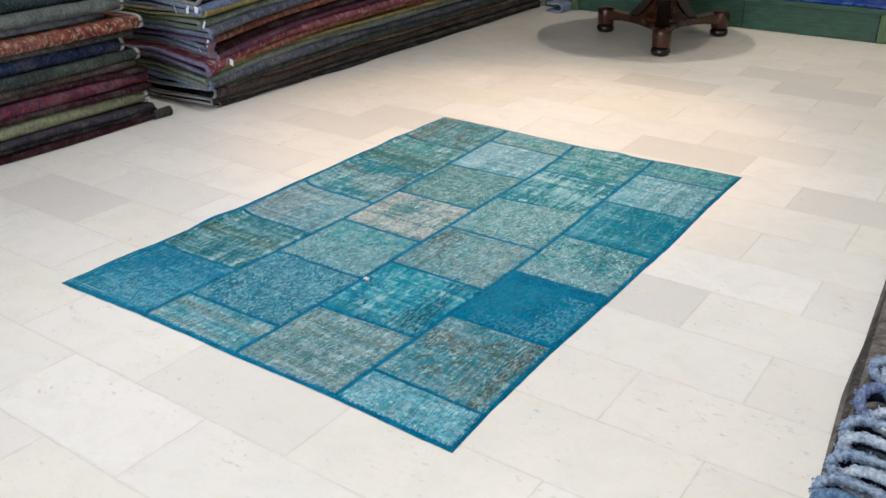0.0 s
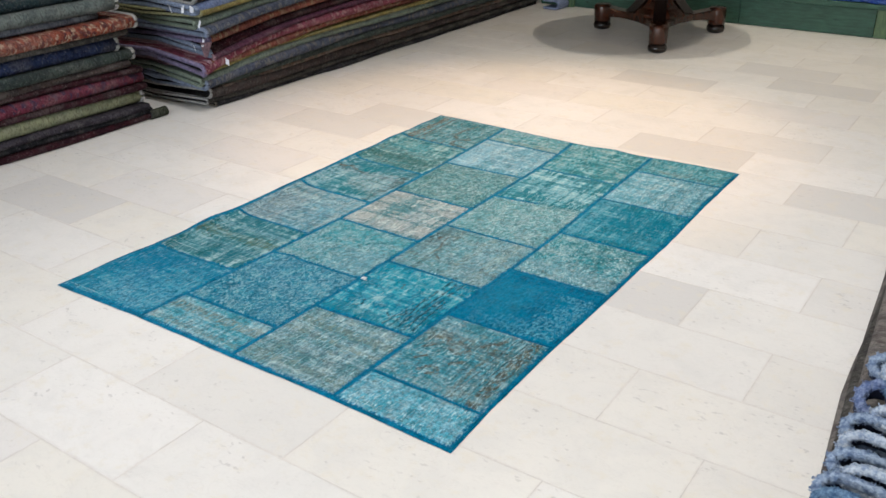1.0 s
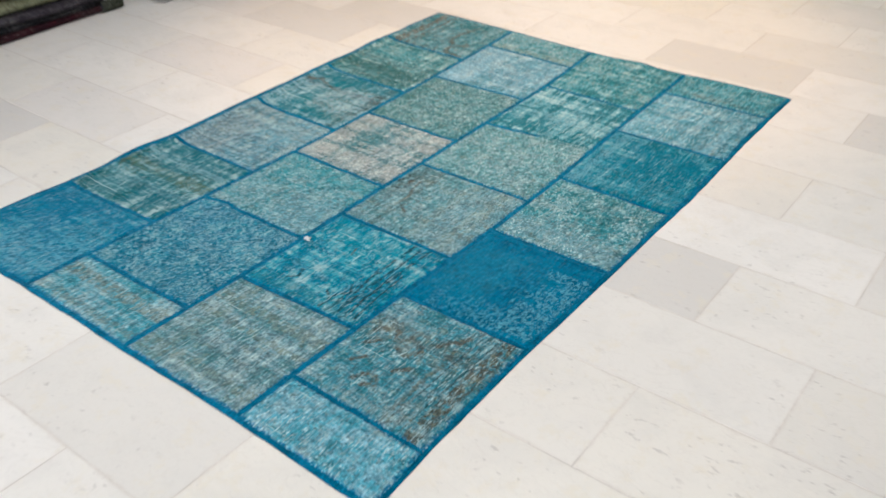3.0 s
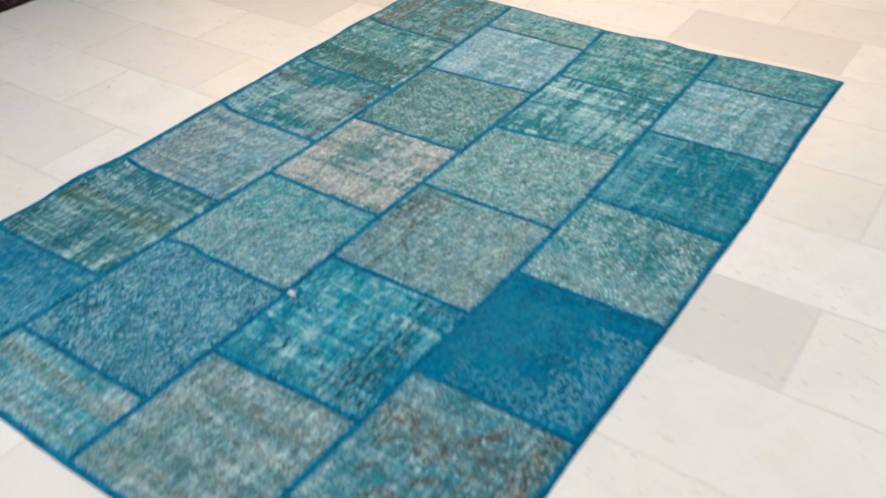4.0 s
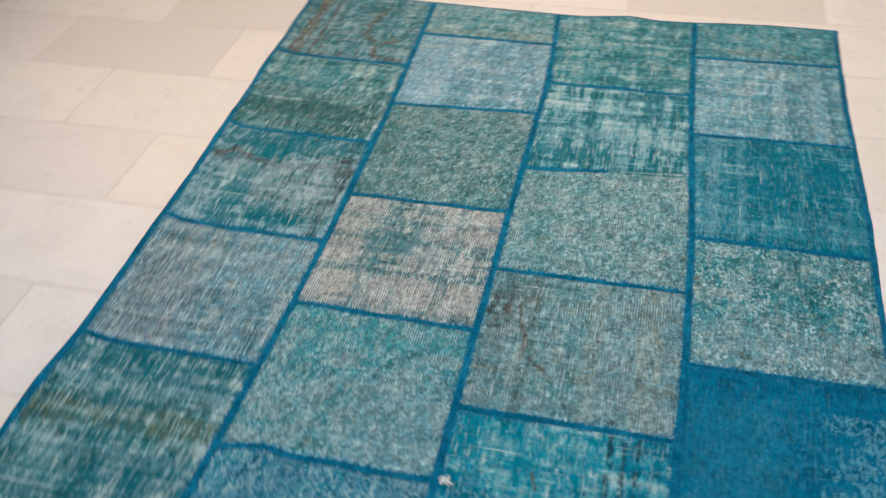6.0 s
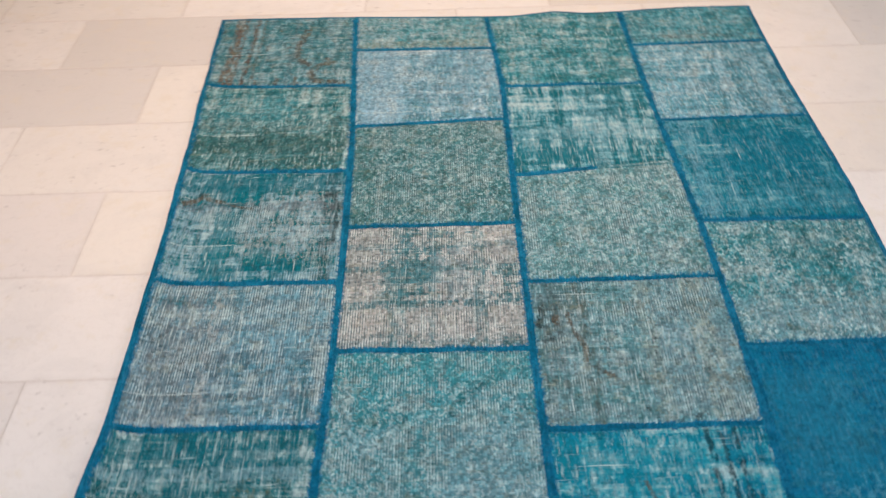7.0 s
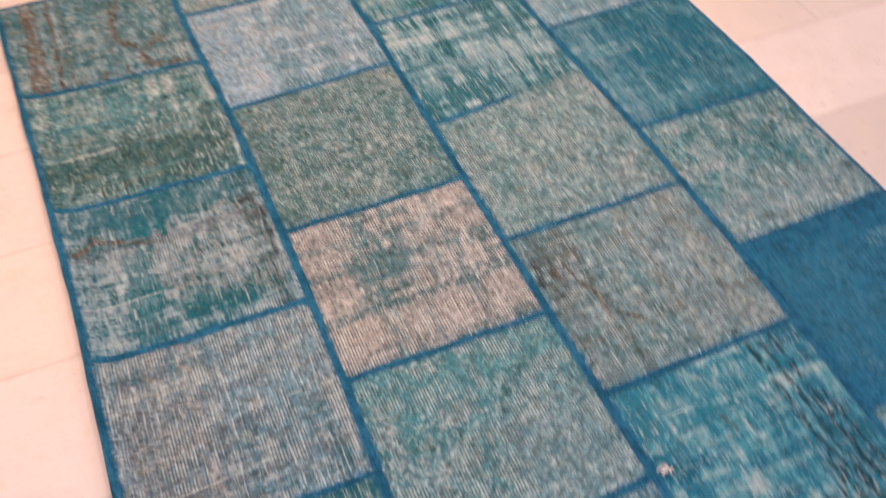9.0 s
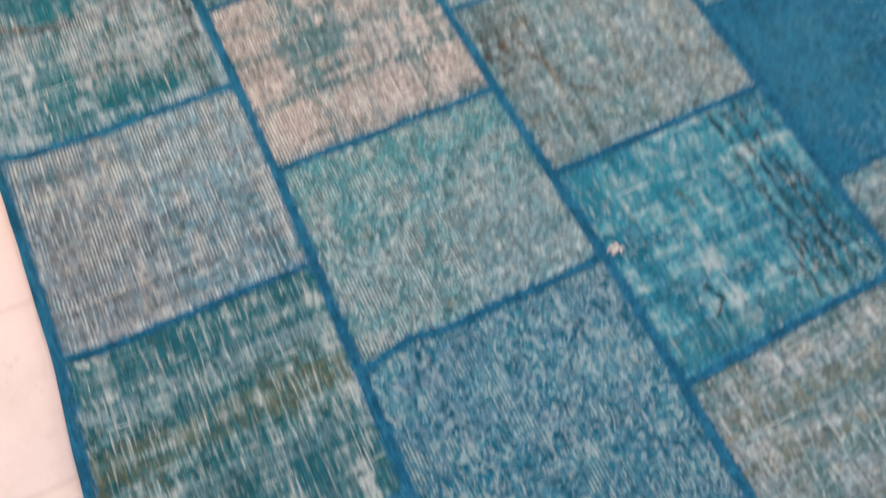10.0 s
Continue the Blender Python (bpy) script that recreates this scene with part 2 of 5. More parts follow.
    for ax, centre, half, tint, amount in bands:
        place = k.m("MULTIPLY_ADD", k.m("SUBTRACT", k.noise(knot, 14.0, 4.0, 0.7), 0.5), 0.025, k.axis(ax))
        far = k.m("ABSOLUTE", k.m("SUBTRACT", place, centre))
        torn = k.step(k.noise(k.mapped((70, 34, 1), (seed, 2, 0)), 1.0, 4.0, 0.7), 0.40, 0.54)
        col = k.mix(k.m("MULTIPLY", k.m("MULTIPLY", k.step(far, half * 0.7, half, 1.0, 0.0), torn), amount), col, tint)
    for points, width, tint in motifs:
        # a worn line of the old pattern, knot by knot
        far = None
        for a, b in zip(points, points[1:]):
            d = k.segment(knot, a, b, (seed * 1.7, seed * 2.3))
            far = d if far is None else k.m("MINIMUM", far, d)
        far = k.m("MULTIPLY_ADD", k.m("ADD", k.m("SUBTRACT", tufts, 0.5), blotch), 0.9 * width, far)
        gaps = k.step(k.noise(k.mapped((60, 45, 1), (seed, 21, 0)), 1.0, 4.0, 0.7), 0.36, 0.52, 0.15, 0.9)
        col = k.mix(k.m("MULTIPLY", k.step(far, 0.35 * width, 0.6 * width + 0.002, 1.0, 0.0), gaps), col, tint)
    if not vivid and main[1] < 0.27:
        # where the dye took badly the old beige shows
        dusty = k.step(k.m("MULTIPLY_ADD", weave, 0.5, k.noise(vec, 6.5, 4.0, 0.65)), 0.48, 0.64, 0.0, 0.22)
        col = k.mix(k.m("MULTIPLY", dusty, k.step(tone, mid - 0.1, mid + 0.1, 0.35, 1.0)), col, rgb(132, 145, 139))
    marks = k.noise(k.mapped((1.3, 1.0, 1), (seed * 5.1, seed, 0), vec=knot), 24.0, 4.0, 0.7, 0.5)
    col = k.mix(k.step(marks, 0.57, 0.66, 0.0, min(1.0, spots * 2.0)), col, dark)
    if not vivid:
        stray = k.noise(k.mapped((1.0, 1.4, 1), (seed * 3.3, 4, 0), vec=knot), 30.0, 3.0, 0.65)
        col = k.mix(k.step(stray, 0.53, 0.66, 0.0, 0.38), col, rgb(128, 132, 112))
        col = k.mix(k.step(stray, 0.34, 0.46, 0.4, 0.0), col, tuple(0.7 * c for c in main[:3]) + (1.0,))
        sooty = k.m("MULTIPLY", k.step(k.noise(knot, 62.0, 3.0, 0.7), 0.56, 0.66), k.step(k.noise(vec, 9.0, 3.0, 0.6), 0.42, 0.6, 0.1, 1.0))
        col = k.mix(k.m("MULTIPLY", sooty, 0.7), col, deep)
    dash = k.noise(k.mapped((150, 70, 1) if worm else (200, 40, 1), (seed, 7, 0)), 1.0, 3.0, 0.6, 0.3 if worm else 0.1)
    col = k.mix(k.step(dash, 0.50, 0.64, 0.0, 0.45), col, deep)
    patchy = k.step(k.noise(vec, 8.0, 4.0, 0.65), 0.40, 0.58, 0.1, 1.0)
    fleck = k.noise(k.mapped((110, 66, 1) if worm else (210, 16, 1) if plaid >= 0.75 else (180, 34, 1), (seed, 3, 0)), 1.0, 3.0, 0.62, 0.9 if worm else 0.15)
    col = k.mix(k.m("MULTIPLY", k.step(fleck, 0.54, 0.62), k.m("MULTIPLY", patchy, min(1.0, flecks * 1.9))), col, pale)
    # bare warp: pale threads standing in rows with dark gaps, broken where pile is left
    cover = 0.62 - 0.46 * rib
    bare = k.step(k.noise(k.mapped(loc=(seed, 9, 0)), 6.5, 5.0, 0.7), cover, cover + 0.12)
    bare = k.m("MULTIPLY", bare, bald)
    rb = k.ribs(k.mapped(), 0.0056, "X", 0.9, 6.0)
    broken = k.step(k.noise(k.mapped((70, 26, 1), (9, seed, 0)), 1.0, 3.0, 0.6), 0.40, 0.58)
    thread_tint = tuple(0.45 * c + 0.55 * w for c, w in zip(second[:3], WHITE[:3])) + (1.0,)
    if rib > 0.05:
        power = min(1.0, 0.35 + 1.8 * rib)
        col = k.mix(k.m("MULTIPLY", k.m("MULTIPLY", k.step(rb, 0.45, 0.85), k.m("MULTIPLY", bare, broken)), 0.75 * power), col, thread_tint)
        col = k.mix(k.m("MULTIPLY", k.m("MULTIPLY", k.step(rb, 0.05, 0.4, 1.0, 0.0), bare), 0.8 * power), col, deep)
    # every knot took the dye a little differently
    sway = k.tree.nodes.new("ShaderNodeVectorMath")
    sway.operation = "MULTIPLY_ADD"
    k.put(sway.inputs[0], fray.outputs["Color"])
    sway.inputs[1].default_value = (0.003, 0.003, 0.0)
    k.put(sway.inputs[2], k.coords)
    knots = k.cell(sway.outputs[0], 0.0056, 0.0058)
    lumps = k.cell(sway.outputs[0], 0.0112, 0.0174)
    grain = 0.26 if vivid else 0.55
    uneven = k.m("MULTIPLY_ADD", k.m("SUBTRACT", knots, 0.5), grain, k.m("MULTIPLY_ADD", k.m("SUBTRACT", lumps, 0.5), 0.5 * grain, 1.02))
    col = k.times(col, uneven)
    if scratch and flecks >= 0.1:
        much = plaid >= 0.75
        where = k.step(k.noise(k.mapped(loc=(seed, 4, 0)), 13.0, 3.0, 0.6), 0.40 if much else 0.48, 0.54 if much else 0.58)
        line = k.noise(k.mapped((210, 14, 1), (seed, 1, 0)), 1.0, 3.0, 0.6, 0.2)
        cross = k.noise(k.mapped((12, 190, 1), (1, seed, 0)), 1.0, 3.0, 0.6, 0.2)
        pull = k.m("MAXIMUM", k.step(line, 0.59, 0.70), k.step(cross, 0.61, 0.72))
        long_up = k.noise(k.mapped((105, 3.2, 1), (seed, 13, 0)), 1.0, 2.0, 0.55, 0.15)
        long_over = k.noise(k.mapped((3.2, 110, 1), (13, seed, 0)), 1.0, 2.0, 0.55, 0.15)
        pulled = k.m("MULTIPLY", k.m("MAXIMUM", k.step(long_up, 0.69, 0.75), k.step(long_over, 0.69, 0.75)), k.step(fleck, 0.38, 0.5, 0.25, 0.8))
        col = k.mix(k.m("MULTIPLY", pull, k.m("MULTIPLY", where, min(1.0, scratch * (1.8 if much else 1.2)))), col, WHITE)
        if plaid >= 0.45:
            col = k.mix(pulled, col, WHITE)
    if seam:
        att = k.tree.nodes.new("ShaderNodeAttribute")
        att.attribute_name = "edge"
        # over-sewn edge: stitches of uneven reach, one to each warp thread
        frayed = k.m("MULTIPLY_ADD", k.m("SUBTRACT", k.noise(k.mapped((110, 110, 1), (seed, 6, 0)), 1.0, 3.0, 0.65), 0.5), 0.012, att.outputs["Fac"])
        stitch = k.cell(k.coords, 0.0056, 0.0062)
        frayed = k.m("MULTIPLY_ADD", k.m("SUBTRACT", stitch, 0.5), 0.0085, frayed)
        col = k.mix(k.step(frayed, -0.001, 0.0082, 0.94, 0.0), col, k.times(seam[:3], k.m("MULTIPLY_ADD", knots, 0.6, 0.75)))
    height = k.m("ADD", k.m("MULTIPLY", knots, 0.5), k.m("ADD", k.m("ADD", k.m("MULTIPLY", rb, 0.6), tufts), k.m("ADD", k.m("MULTIPLY", fleck, 0.7), k.m("MULTIPLY", dash, -0.5))))
    return k.done(col, 0.95, height, 0.55, 0.003, Specular_IOR_Level=0.05, Sheen_Weight=0.10, Sheen_Roughness=0.45, Sheen_Tint=(0.45, 0.85, 1.0, 1.0))


def pile_cloth(name, main, second, third=None, pattern=0.5, scale=1.0):
    """Rug seen on its fold: woven streaks across the fold, pattern blocks along it."""
    k = Nodes(name)
    r = k.random()
    vec = k.tree.nodes.new("ShaderNodeVectorMath")
    vec.operation = "MULTIPLY_ADD"
    vec.inputs[0].default_value = (3.0, 17.0, 9.0)
    k.put(vec.inputs[1], r)
    k.put(vec.inputs[2], k.coords)
    vec = vec.outputs[0]
    block = k.noise(k.mapped((4, 12, 10), vec=vec), 1.4 * scale, 3.0, 0.6, 0.1)
    col = k.mix(k.step(block, 0.44, 0.58, 0.0, pattern), main, second)
    if third:
        b2 = k.noise(k.mapped((6, 20, 16), (4, 1, 2), vec=vec), 1.4 * scale, 2.0, 0.5, 0.1)
        col = k.mix(k.step(b2, 0.52, 0.60), col, third)
    streak = k.noise(k.mapped((40, 110, 60), vec=vec), 1.0, 4.0, 0.7)
    dull = tuple(c * 0.35 for c in main[:3]) + (1.0,)
    faded = tuple(0.6 * c + 0.4 * g for c, g in zip(main[:3], rgb(130, 126, 122)[:3])) + (1.0,)
    col = k.mix(k.step(k.noise(vec, 7.0, 4.0, 0.7), 0.46, 0.66, 0.0, 0.55), col, faded)
    lint = k.noise(k.mapped((70, 60, 70), vec=vec), 1.0, 4.0, 0.75)
    col = k.mix(k.step(lint, 0.54, 0.66, 0.0, 0.5), col, tuple(0.65 * c + 0.35 * g for c, g in zip(main[:3], rgb(176, 170, 164)[:3])) + (1.0,))
    col = k.mix(k.step(streak, 0.46, 0.62, 0.0, 0.7), col, dull)
    fuzz = k.noise(vec, 240.0, 3.0, 0.7)
    return k.done(col, 0.95, k.m("ADD", streak, k.m("MULTIPLY", fuzz, 0.6)), 0.6, 0.006, Specular_IOR_Level=0.1)


MARBLE = marble("marble_tile")
GREY_MARBLE = marble("grey_marble_tile", tones=((217, 212, 208), (212, 207, 203)), warm=0.1)
DULL_MARBLE = marble("dull_marble_tile", tones=((225, 219, 215), (221, 216, 211)), warm=0.25)
MARBLE_REST = marble("marble_tile_rest", True)
GROUT = plain("grout", rgb(222, 214, 207), 0.9)
PLASTER = plain("plaster_wall", rgb(214, 206, 192), 0.85, 0.05)
CEILING = plain("ceiling_paint", rgb(228, 226, 220), 0.9, 0.03)
GREEN_WOOD = wood("green_stained_wood", rgb(52, 92, 74), rgb(26, 58, 48), 0.55, (1.2, 1.2, 9.0), True)
GREEN_PALE = wood("pale_green_wood", rgb(96, 120, 84), rgb(60, 86, 62), 0.55, (9.0, 1.2, 1.2))
TABLE_WOOD = wood("polished_mahogany", rgb(74, 36, 18), rgb(36, 17, 10), 0.22, (3, 3, 1.0))
DARK_WOOD = wood("black_polished_wood", rgb(34, 22, 18), rgb(12, 8, 8), 0.2, (5, 5, 2))
SEAM = patch_cloth("blue_seam_binding", 31.0, rgb(4, 94, 126), rgb(14, 106, 140), rgb(4, 72, 100), 0.4, 0.4, 0.0, 0.0, 0.15, scratch=0.0)
STITCH = plain("white_overlock", rgb(196, 192, 186), 0.9, 0.15, 60.0, 0.5)
PAPER = plain("white_paper_tag", rgb(226, 228, 236), 0.6, 0.03)
METAL = plain("brushed_steel", rgb(180, 180, 182), 0.3, 0.05, Metallic=1.0)


# ---- building helpers ----
def mesh_of(name, verts, faces, mat, smooth=False):
    me = bpy.data.meshes.new(name)
    me.from_pydata([tuple(v) for v in verts], [], faces)
    me.materials.append(mat)
    if smooth:
        me.polygons.foreach_set("use_smooth", [True] * len(me.polygons))
    me.update()
    return me


def piece(name, me, parent=None, at=None, label=""):
    ob = new(name, me)
    if parent is not None:
        ob.parent = parent
    if at is not None:
        ob.matrix_basis = at
    if label:
        ob["label"] = label
    return ob


def part(name, bm, mat, parent=None, label="", at=None, smooth=False):
    bmesh.ops.recalc_face_normals(bm, faces=bm.faces)
    me = bpy.data.meshes.new(name)
    bm.to_mesh(me)
    bm.free()
    me.materials.append(mat)
    if smooth:
        me.polygons.foreach_set("use_smooth", [True] * len(me.polygons))
    return piece(name, me, parent, at, label)


def box(x0, x1, y0, y1, z0, z1, bevel=0.0, bm=None):
    bm = bm or bmesh.new()
    made = bmesh.ops.create_cube(bm, size=1.0, matrix=Matrix.Translation(((x0 + x1) / 2, (y0 + y1) / 2, (z0 + z1) / 2)) @ Matrix.Diagonal((x1 - x0, y1 - y0, z1 - z0, 1)))
    if bevel:
        edges = list({e for v in made["verts"] for e in v.link_edges})
        bmesh.ops.bevel(bm, geom=edges, offset=bevel, segments=2, affect="EDGES", profile=0.5)
    return bm


def lathe(profile, turns=32, bm=None, at=(0, 0, 0)):
    """Turned solid from (radius, height) pairs."""
    bm = bm or bmesh.new()
    rings = [[bm.verts.new((at[0] + r * math.cos(2 * math.pi * i / turns), at[1] + r * math.sin(2 * math.pi * i / turns), at[2] + z)) for i in range(turns)] for r, z in profile]
    for a, b in zip(rings, rings[1:]):
        for i in range(turns):
            bm.faces.new((a[i], a[(i + 1) % turns], b[(i + 1) % turns], b[i]))
    bm.faces.new(rings[0][::-1])
    bm.faces.new(rings[-1])
    return bm


def tube(points, radius, sides=8, bm=None):
    """A tube along points."""
    bm = bm or bmesh.new()
    rings = []
    for i, p in enumerate(points):
        a, b = Vector(points[max(i - 1, 0)]), Vector(points[min(i + 1, len(points) - 1)])
        turn = (b - a).to_track_quat("Z", "Y").to_matrix()
        rings.append([bm.verts.new(Vector(p) + turn @ Vector((radius * math.cos(2 * math.pi * s / sides), radius * math.sin(2 * math.pi * s / sides), 0))) for s in range(sides)])
    for a, b in zip(rings, rings[1:]):
        for s in range(sides):
            bm.faces.new((a[s], a[(s + 1) % sides], b[(s + 1) % sides], b[s]))
    bm.faces.new(rings[0][::-1])
    bm.faces.new(rings[-1])
    return bm


def interp(table, v):
    """Linear between the pairs of a table, level beyond its ends."""
    if v <= table[0][0]:
        return table[0][1]
    for (a, p), (b, q) in zip(table, table[1:]):
        if v <= b:
            return p + (q - p) * (v - a) / (b - a)
    return table[-1][1]


# ---- the room ----
X0, X1, Y0, Y1 = -3.2, 4.6, -4.4, 7.4


def slab(name, *extent, mat, bevel=0.0, label="", kind="structure", category=""):
    ob = part(name, box(*extent, bevel=bevel), mat)
    return tagged(ob, label, category, "", kind)


floor = slab("floor", X0, X1, Y0, Y1, -0.12, -0.0006, mat=GROUT, label="pale marble tiled shop floor laid in running bond", category="floor")
slab("ceiling", X0, X1, Y0, Y1, CEIL, CEIL + 0.15, mat=CEILING, label="plain white painted shop ceiling", category="ceiling")
slab("wall_west", X0 - 0.2, X0, Y0 - 0.2, Y1 + 0.2, -0.12, CEIL + 0.15, mat=PLASTER, label="plain pale plaster wall behind the rug stacks", category="wall")
slab("wall_east", X1, X1 + 0.2, Y0 - 0.2, Y1 + 0.2, -0.12, CEIL + 0.15, mat=PLASTER, label="plain pale plaster side wall", category="wall")
slab("wall_north", X0, X1, Y1, Y1 + 0.2, -0.12, CEIL + 0.15, mat=PLASTER, label="plain pale plaster wall behind the platform", category="wall")
# unseen wall behind the camera, with a real opening for the assumed shop window
bm = box(X0, -1.7, Y0 - 0.2, Y0, -0.12, CEIL + 0.15)
box(3.5, X1, Y0 - 0.2, Y0, -0.12, CEIL + 0.15, bm=bm)
box(-1.7, 3.5, Y0 - 0.2, Y0, -0.12, 0.35, bm=bm)
box(-1.7, 3.5, Y0 - 0.2, Y0, 2.65, CEIL + 0.15, bm=bm)
tagged(part("wall_south", bm, PLASTER), "plain pale plaster wall, unseen, with an assumed shop window", "wall", "", "structure")

win = tagged(new("assumed_window"), "large shop window, unseen, assumed as the source of cool daylight", "window", "", "structure")
win.location = (0.9, Y0 - 0.1, 0.35)
bm = box(-2.6, 2.6, -0.05, 0.05, 0.0, 0.06)
box(-2.6, 2.6, -0.05, 0.05, 2.24, 2.3, bm=bm)
for wx in (-2.6, -0.9, 0.84, 2.54):
    box(wx, wx + 0.06, -0.048, 0.048, 0.061, 2.239, bm=bm)
part("window_frame", bm, METAL, win)

# wooden platform with a green boarded front
FRONT_Y, DECK = 5.72, 0.245
deck = tagged(new("platform"), "low display platform with green stained knotty board front", "platform")
deck.location = (0.7, FRONT_Y, 0)
part("deck", box(-1.9, 3.85, 0.024, 1.66, DECK - 0.035, DECK, 0.003), GREEN_WOOD, deck)
for n, (bx0, bx1) in enumerate([(-1.9, -0.93), (-0.926, -0.102), (-0.098, 0.905), (0.909, 2.3), (2.304, 3.85)]):
    part("board", box(bx0, bx1, 0.0 if n != 1 else 0.004, 0.022, 0.004, DECK - 0.037, 0.003), GREEN_PALE if n == 3 else GREEN_WOOD, deck)
part("edge_strip", box(-1.9, 3.85, -0.012, 0.023, DECK - 0.036, DECK + 0.002, 0.004), GREEN_WOOD, deck)
part("post", box(-1.66, -1.56, -0.03, -0.001, 0.0, DECK - 0.04, 0.006), GREEN_PALE, deck, "pale green wooden corner post")


# a blue rug lies along the edge of the platform, and a pale cloth is tucked in the corner
def flat_rug(name, x0, x1, y0, y1, z, thick, mat, label):
    nx, ny = 60, 14
    verts, faces = [], []
    for side in (0, 1):
        for i in range(nx + 1):
            for j in range(ny + 1):
                x, y = x0 + (x1 - x0) * i / nx, y0 + (y1 - y0) * j / ny
                edge = j in (0, ny) or i in (0, nx)
                lift = 0.012 * max(0.0, noise.noise((x * 3, y * 4, 2))) + (0.008 * max(0.0, noise.noise((x * 9, 0, 5))) if j == 0 else 0.0)
                verts.append((x, y + (0.02 * noise.noise((x * 4, 0, 1)) if j == 0 else 0.0), z + lift + (thick * (0.55 if edge else 1.0) if side else 0.0)))
    n = (nx + 1) * (ny + 1)
    for i in range(nx):
        for j in range(ny):
            a = i * (ny + 1) + j
            faces += [(a, a + 1, a + ny + 2, a + ny + 1), (n + a, n + a + ny + 1, n + a + ny + 2, n + a + 1)]
    for i in range(nx):
        for j in (0, ny):
            a, b = i * (ny + 1) + j, (i + 1) * (ny + 1) + j
            faces.append((a, b, n + b, n + a))
    for j in range(ny):
        for i in (0, nx):
            a = i * (ny + 1) + j
            faces.append((a, a + 1, n + a + 1, n + a))
    ob = piece(name, mesh_of(name, verts, faces, mat, True))
    return tagged(ob, label, "rug")


# ---- rugs in stacks ----
def folded_rug(name, front, depth, y0, y1, z0, high, mat, label, thick=0.014, droop=0.0, drape=0.35, wave=0.012, seed=0.0, group="", binding=None, stations=26, shaded_pile=None):
    """A rug folded once, its rounded fold on the +x side at x = front, lying along y from y0 to y1."""
    ob = tagged(new(name), label, "rug", group)
    ob.location = (front, y0, z0)
    arc = [math.pi * (-0.5 + i / 9) for i in range(10)]

    def ring(y, inner):
        t = thick if inner else 0.0
        w = wave * noise.noise((y * 1.3, seed, 0.0)) * 2 + 0.5 * wave * noise.noise((y * 4.0, seed, 3.0))
        rise = 0.010 * noise.noise((y * 1.1, seed * 0.5, 7.0)) - droop * math.exp(-(y / drape) ** 1.3)
        half = high / 2 * (1 + 0.12 * noise.noise((y * 2.2, seed, 5.0)))
        r = max(half - t, 0.003)
        pts = [(-depth, -r * 0.9), (-depth * 0.5, -r * 0.92), (-half * 1.6, -r)]
        pts += [(-half * 1.1 + (half * 1.1 - t) * math.cos(a), r * math.sin(a)) for a in arc]
        pts += [(-half * 1.6, r), (-depth * 0.5, r * 0.92), (-depth, r * 0.9)]
        end = math.exp(-y / 0.22) if droop else 0.0
        curl = 0.07 * noise.noise((seed, 1.7, 0.0)) - 0.006
        dip = 0.07 * noise.noise((seed, 5.1, 2.0))
        return [(x + w, y - 0.05 * end * noise.noise((seed, x * 3.0, 9.0)), max(high / 2 + z * (1 + 0.5 * end * noise.noise((seed, x * 5.0, 4.0))) + rise + end * (curl * max(0.0, 1 + x / 0.16) ** 2 + dip * math.sin(x * 9.0 + seed) + 0.010 * math.sin(x * 19.0 + seed * 2.0)), 0.0015 - z0)) for x, z in pts]

    ys = [(y1 - y0) * (i / (stations - 1)) ** 1.4 for i in range(stations)]
    outer, inner = [ring(y, False) for y in ys], [ring(y, True) for y in ys]
    n = len(outer[0])
    verts = [p for r in outer for p in r] + [p for r in inner for p in r]
    base = n * stations
    faces = []
    for i in range(stations - 1):
        for j in range(n - 1):
            a = i * n + j
            faces.append((a, a + 1, a + n + 1, a + n))
            a += base
            faces.append((a, a + n, a + n + 1, a + 1))
    for i in (0, stations - 1):
        for j in range(n - 1):
            a = i * n + j
            q = (a, base + a, base + a + 1, a + 1)
            faces.append(q if i == 0 else q[::-1])
    for i in range(stations - 1):
        for j in (0, n - 1):
            a = i * n + j
            faces.append((a, a + n, base + a + n, base + a))
    me = mesh_of("carpet", verts, faces, mat, True)
    # near-black inner faces: dark pile plus the shade between plies, put into colour
    if shaded_pile:
        me.materials.append(shaded_pile)
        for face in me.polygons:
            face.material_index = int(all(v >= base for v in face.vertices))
    piece("carpet", me, ob)
    if binding:
        for i in (0, stations - 1):
            mids = [((Vector(a) + Vector(b)) / 2) for a, b in zip(outer[i], inner[i])]
            part("edge_binding", tube(mids, thick * 0.9, 6), binding, ob, "pale overlocked edge", smooth=True)
    return ob


def tag(parent_rug, at, tilt):
    bm = box(-0.001, 0.001, -0.013, 0.013, -0.020, 0.020, 0.0008)
    ob = part("price_tag", bm, PAPER, parent_rug, "small white paper price tag")
    ob.matrix_basis = parent_rug.matrix_basis.inverted() @ (Matrix.Translation(at) @ pose(0, 0, 0, *tilt))
    bm = tube([(0, 0, 0.018), (-0.004, 0.004, 0.027), (-0.010, 0.002, 0.035)], 0.0007, 5)
    part("string", bm, STITCH, ob)
    return ob


CLOTH = {}
RIMS = {key: plain("rim_" + key, rgb(*[min(255, 1.1 * (0.68 * v + 0.32 * sum(c) / 3)) for v in c]), 0.95, 0.3, 70.0, 0.6) for key, c in dict(grey=(150, 148, 144), blue=(110, 126, 158), green=(112, 128, 108), pink=(156, 112, 124), lilac=(112, 98, 140), yellow=(150, 146, 92), brown=(110, 96, 80)).items()}


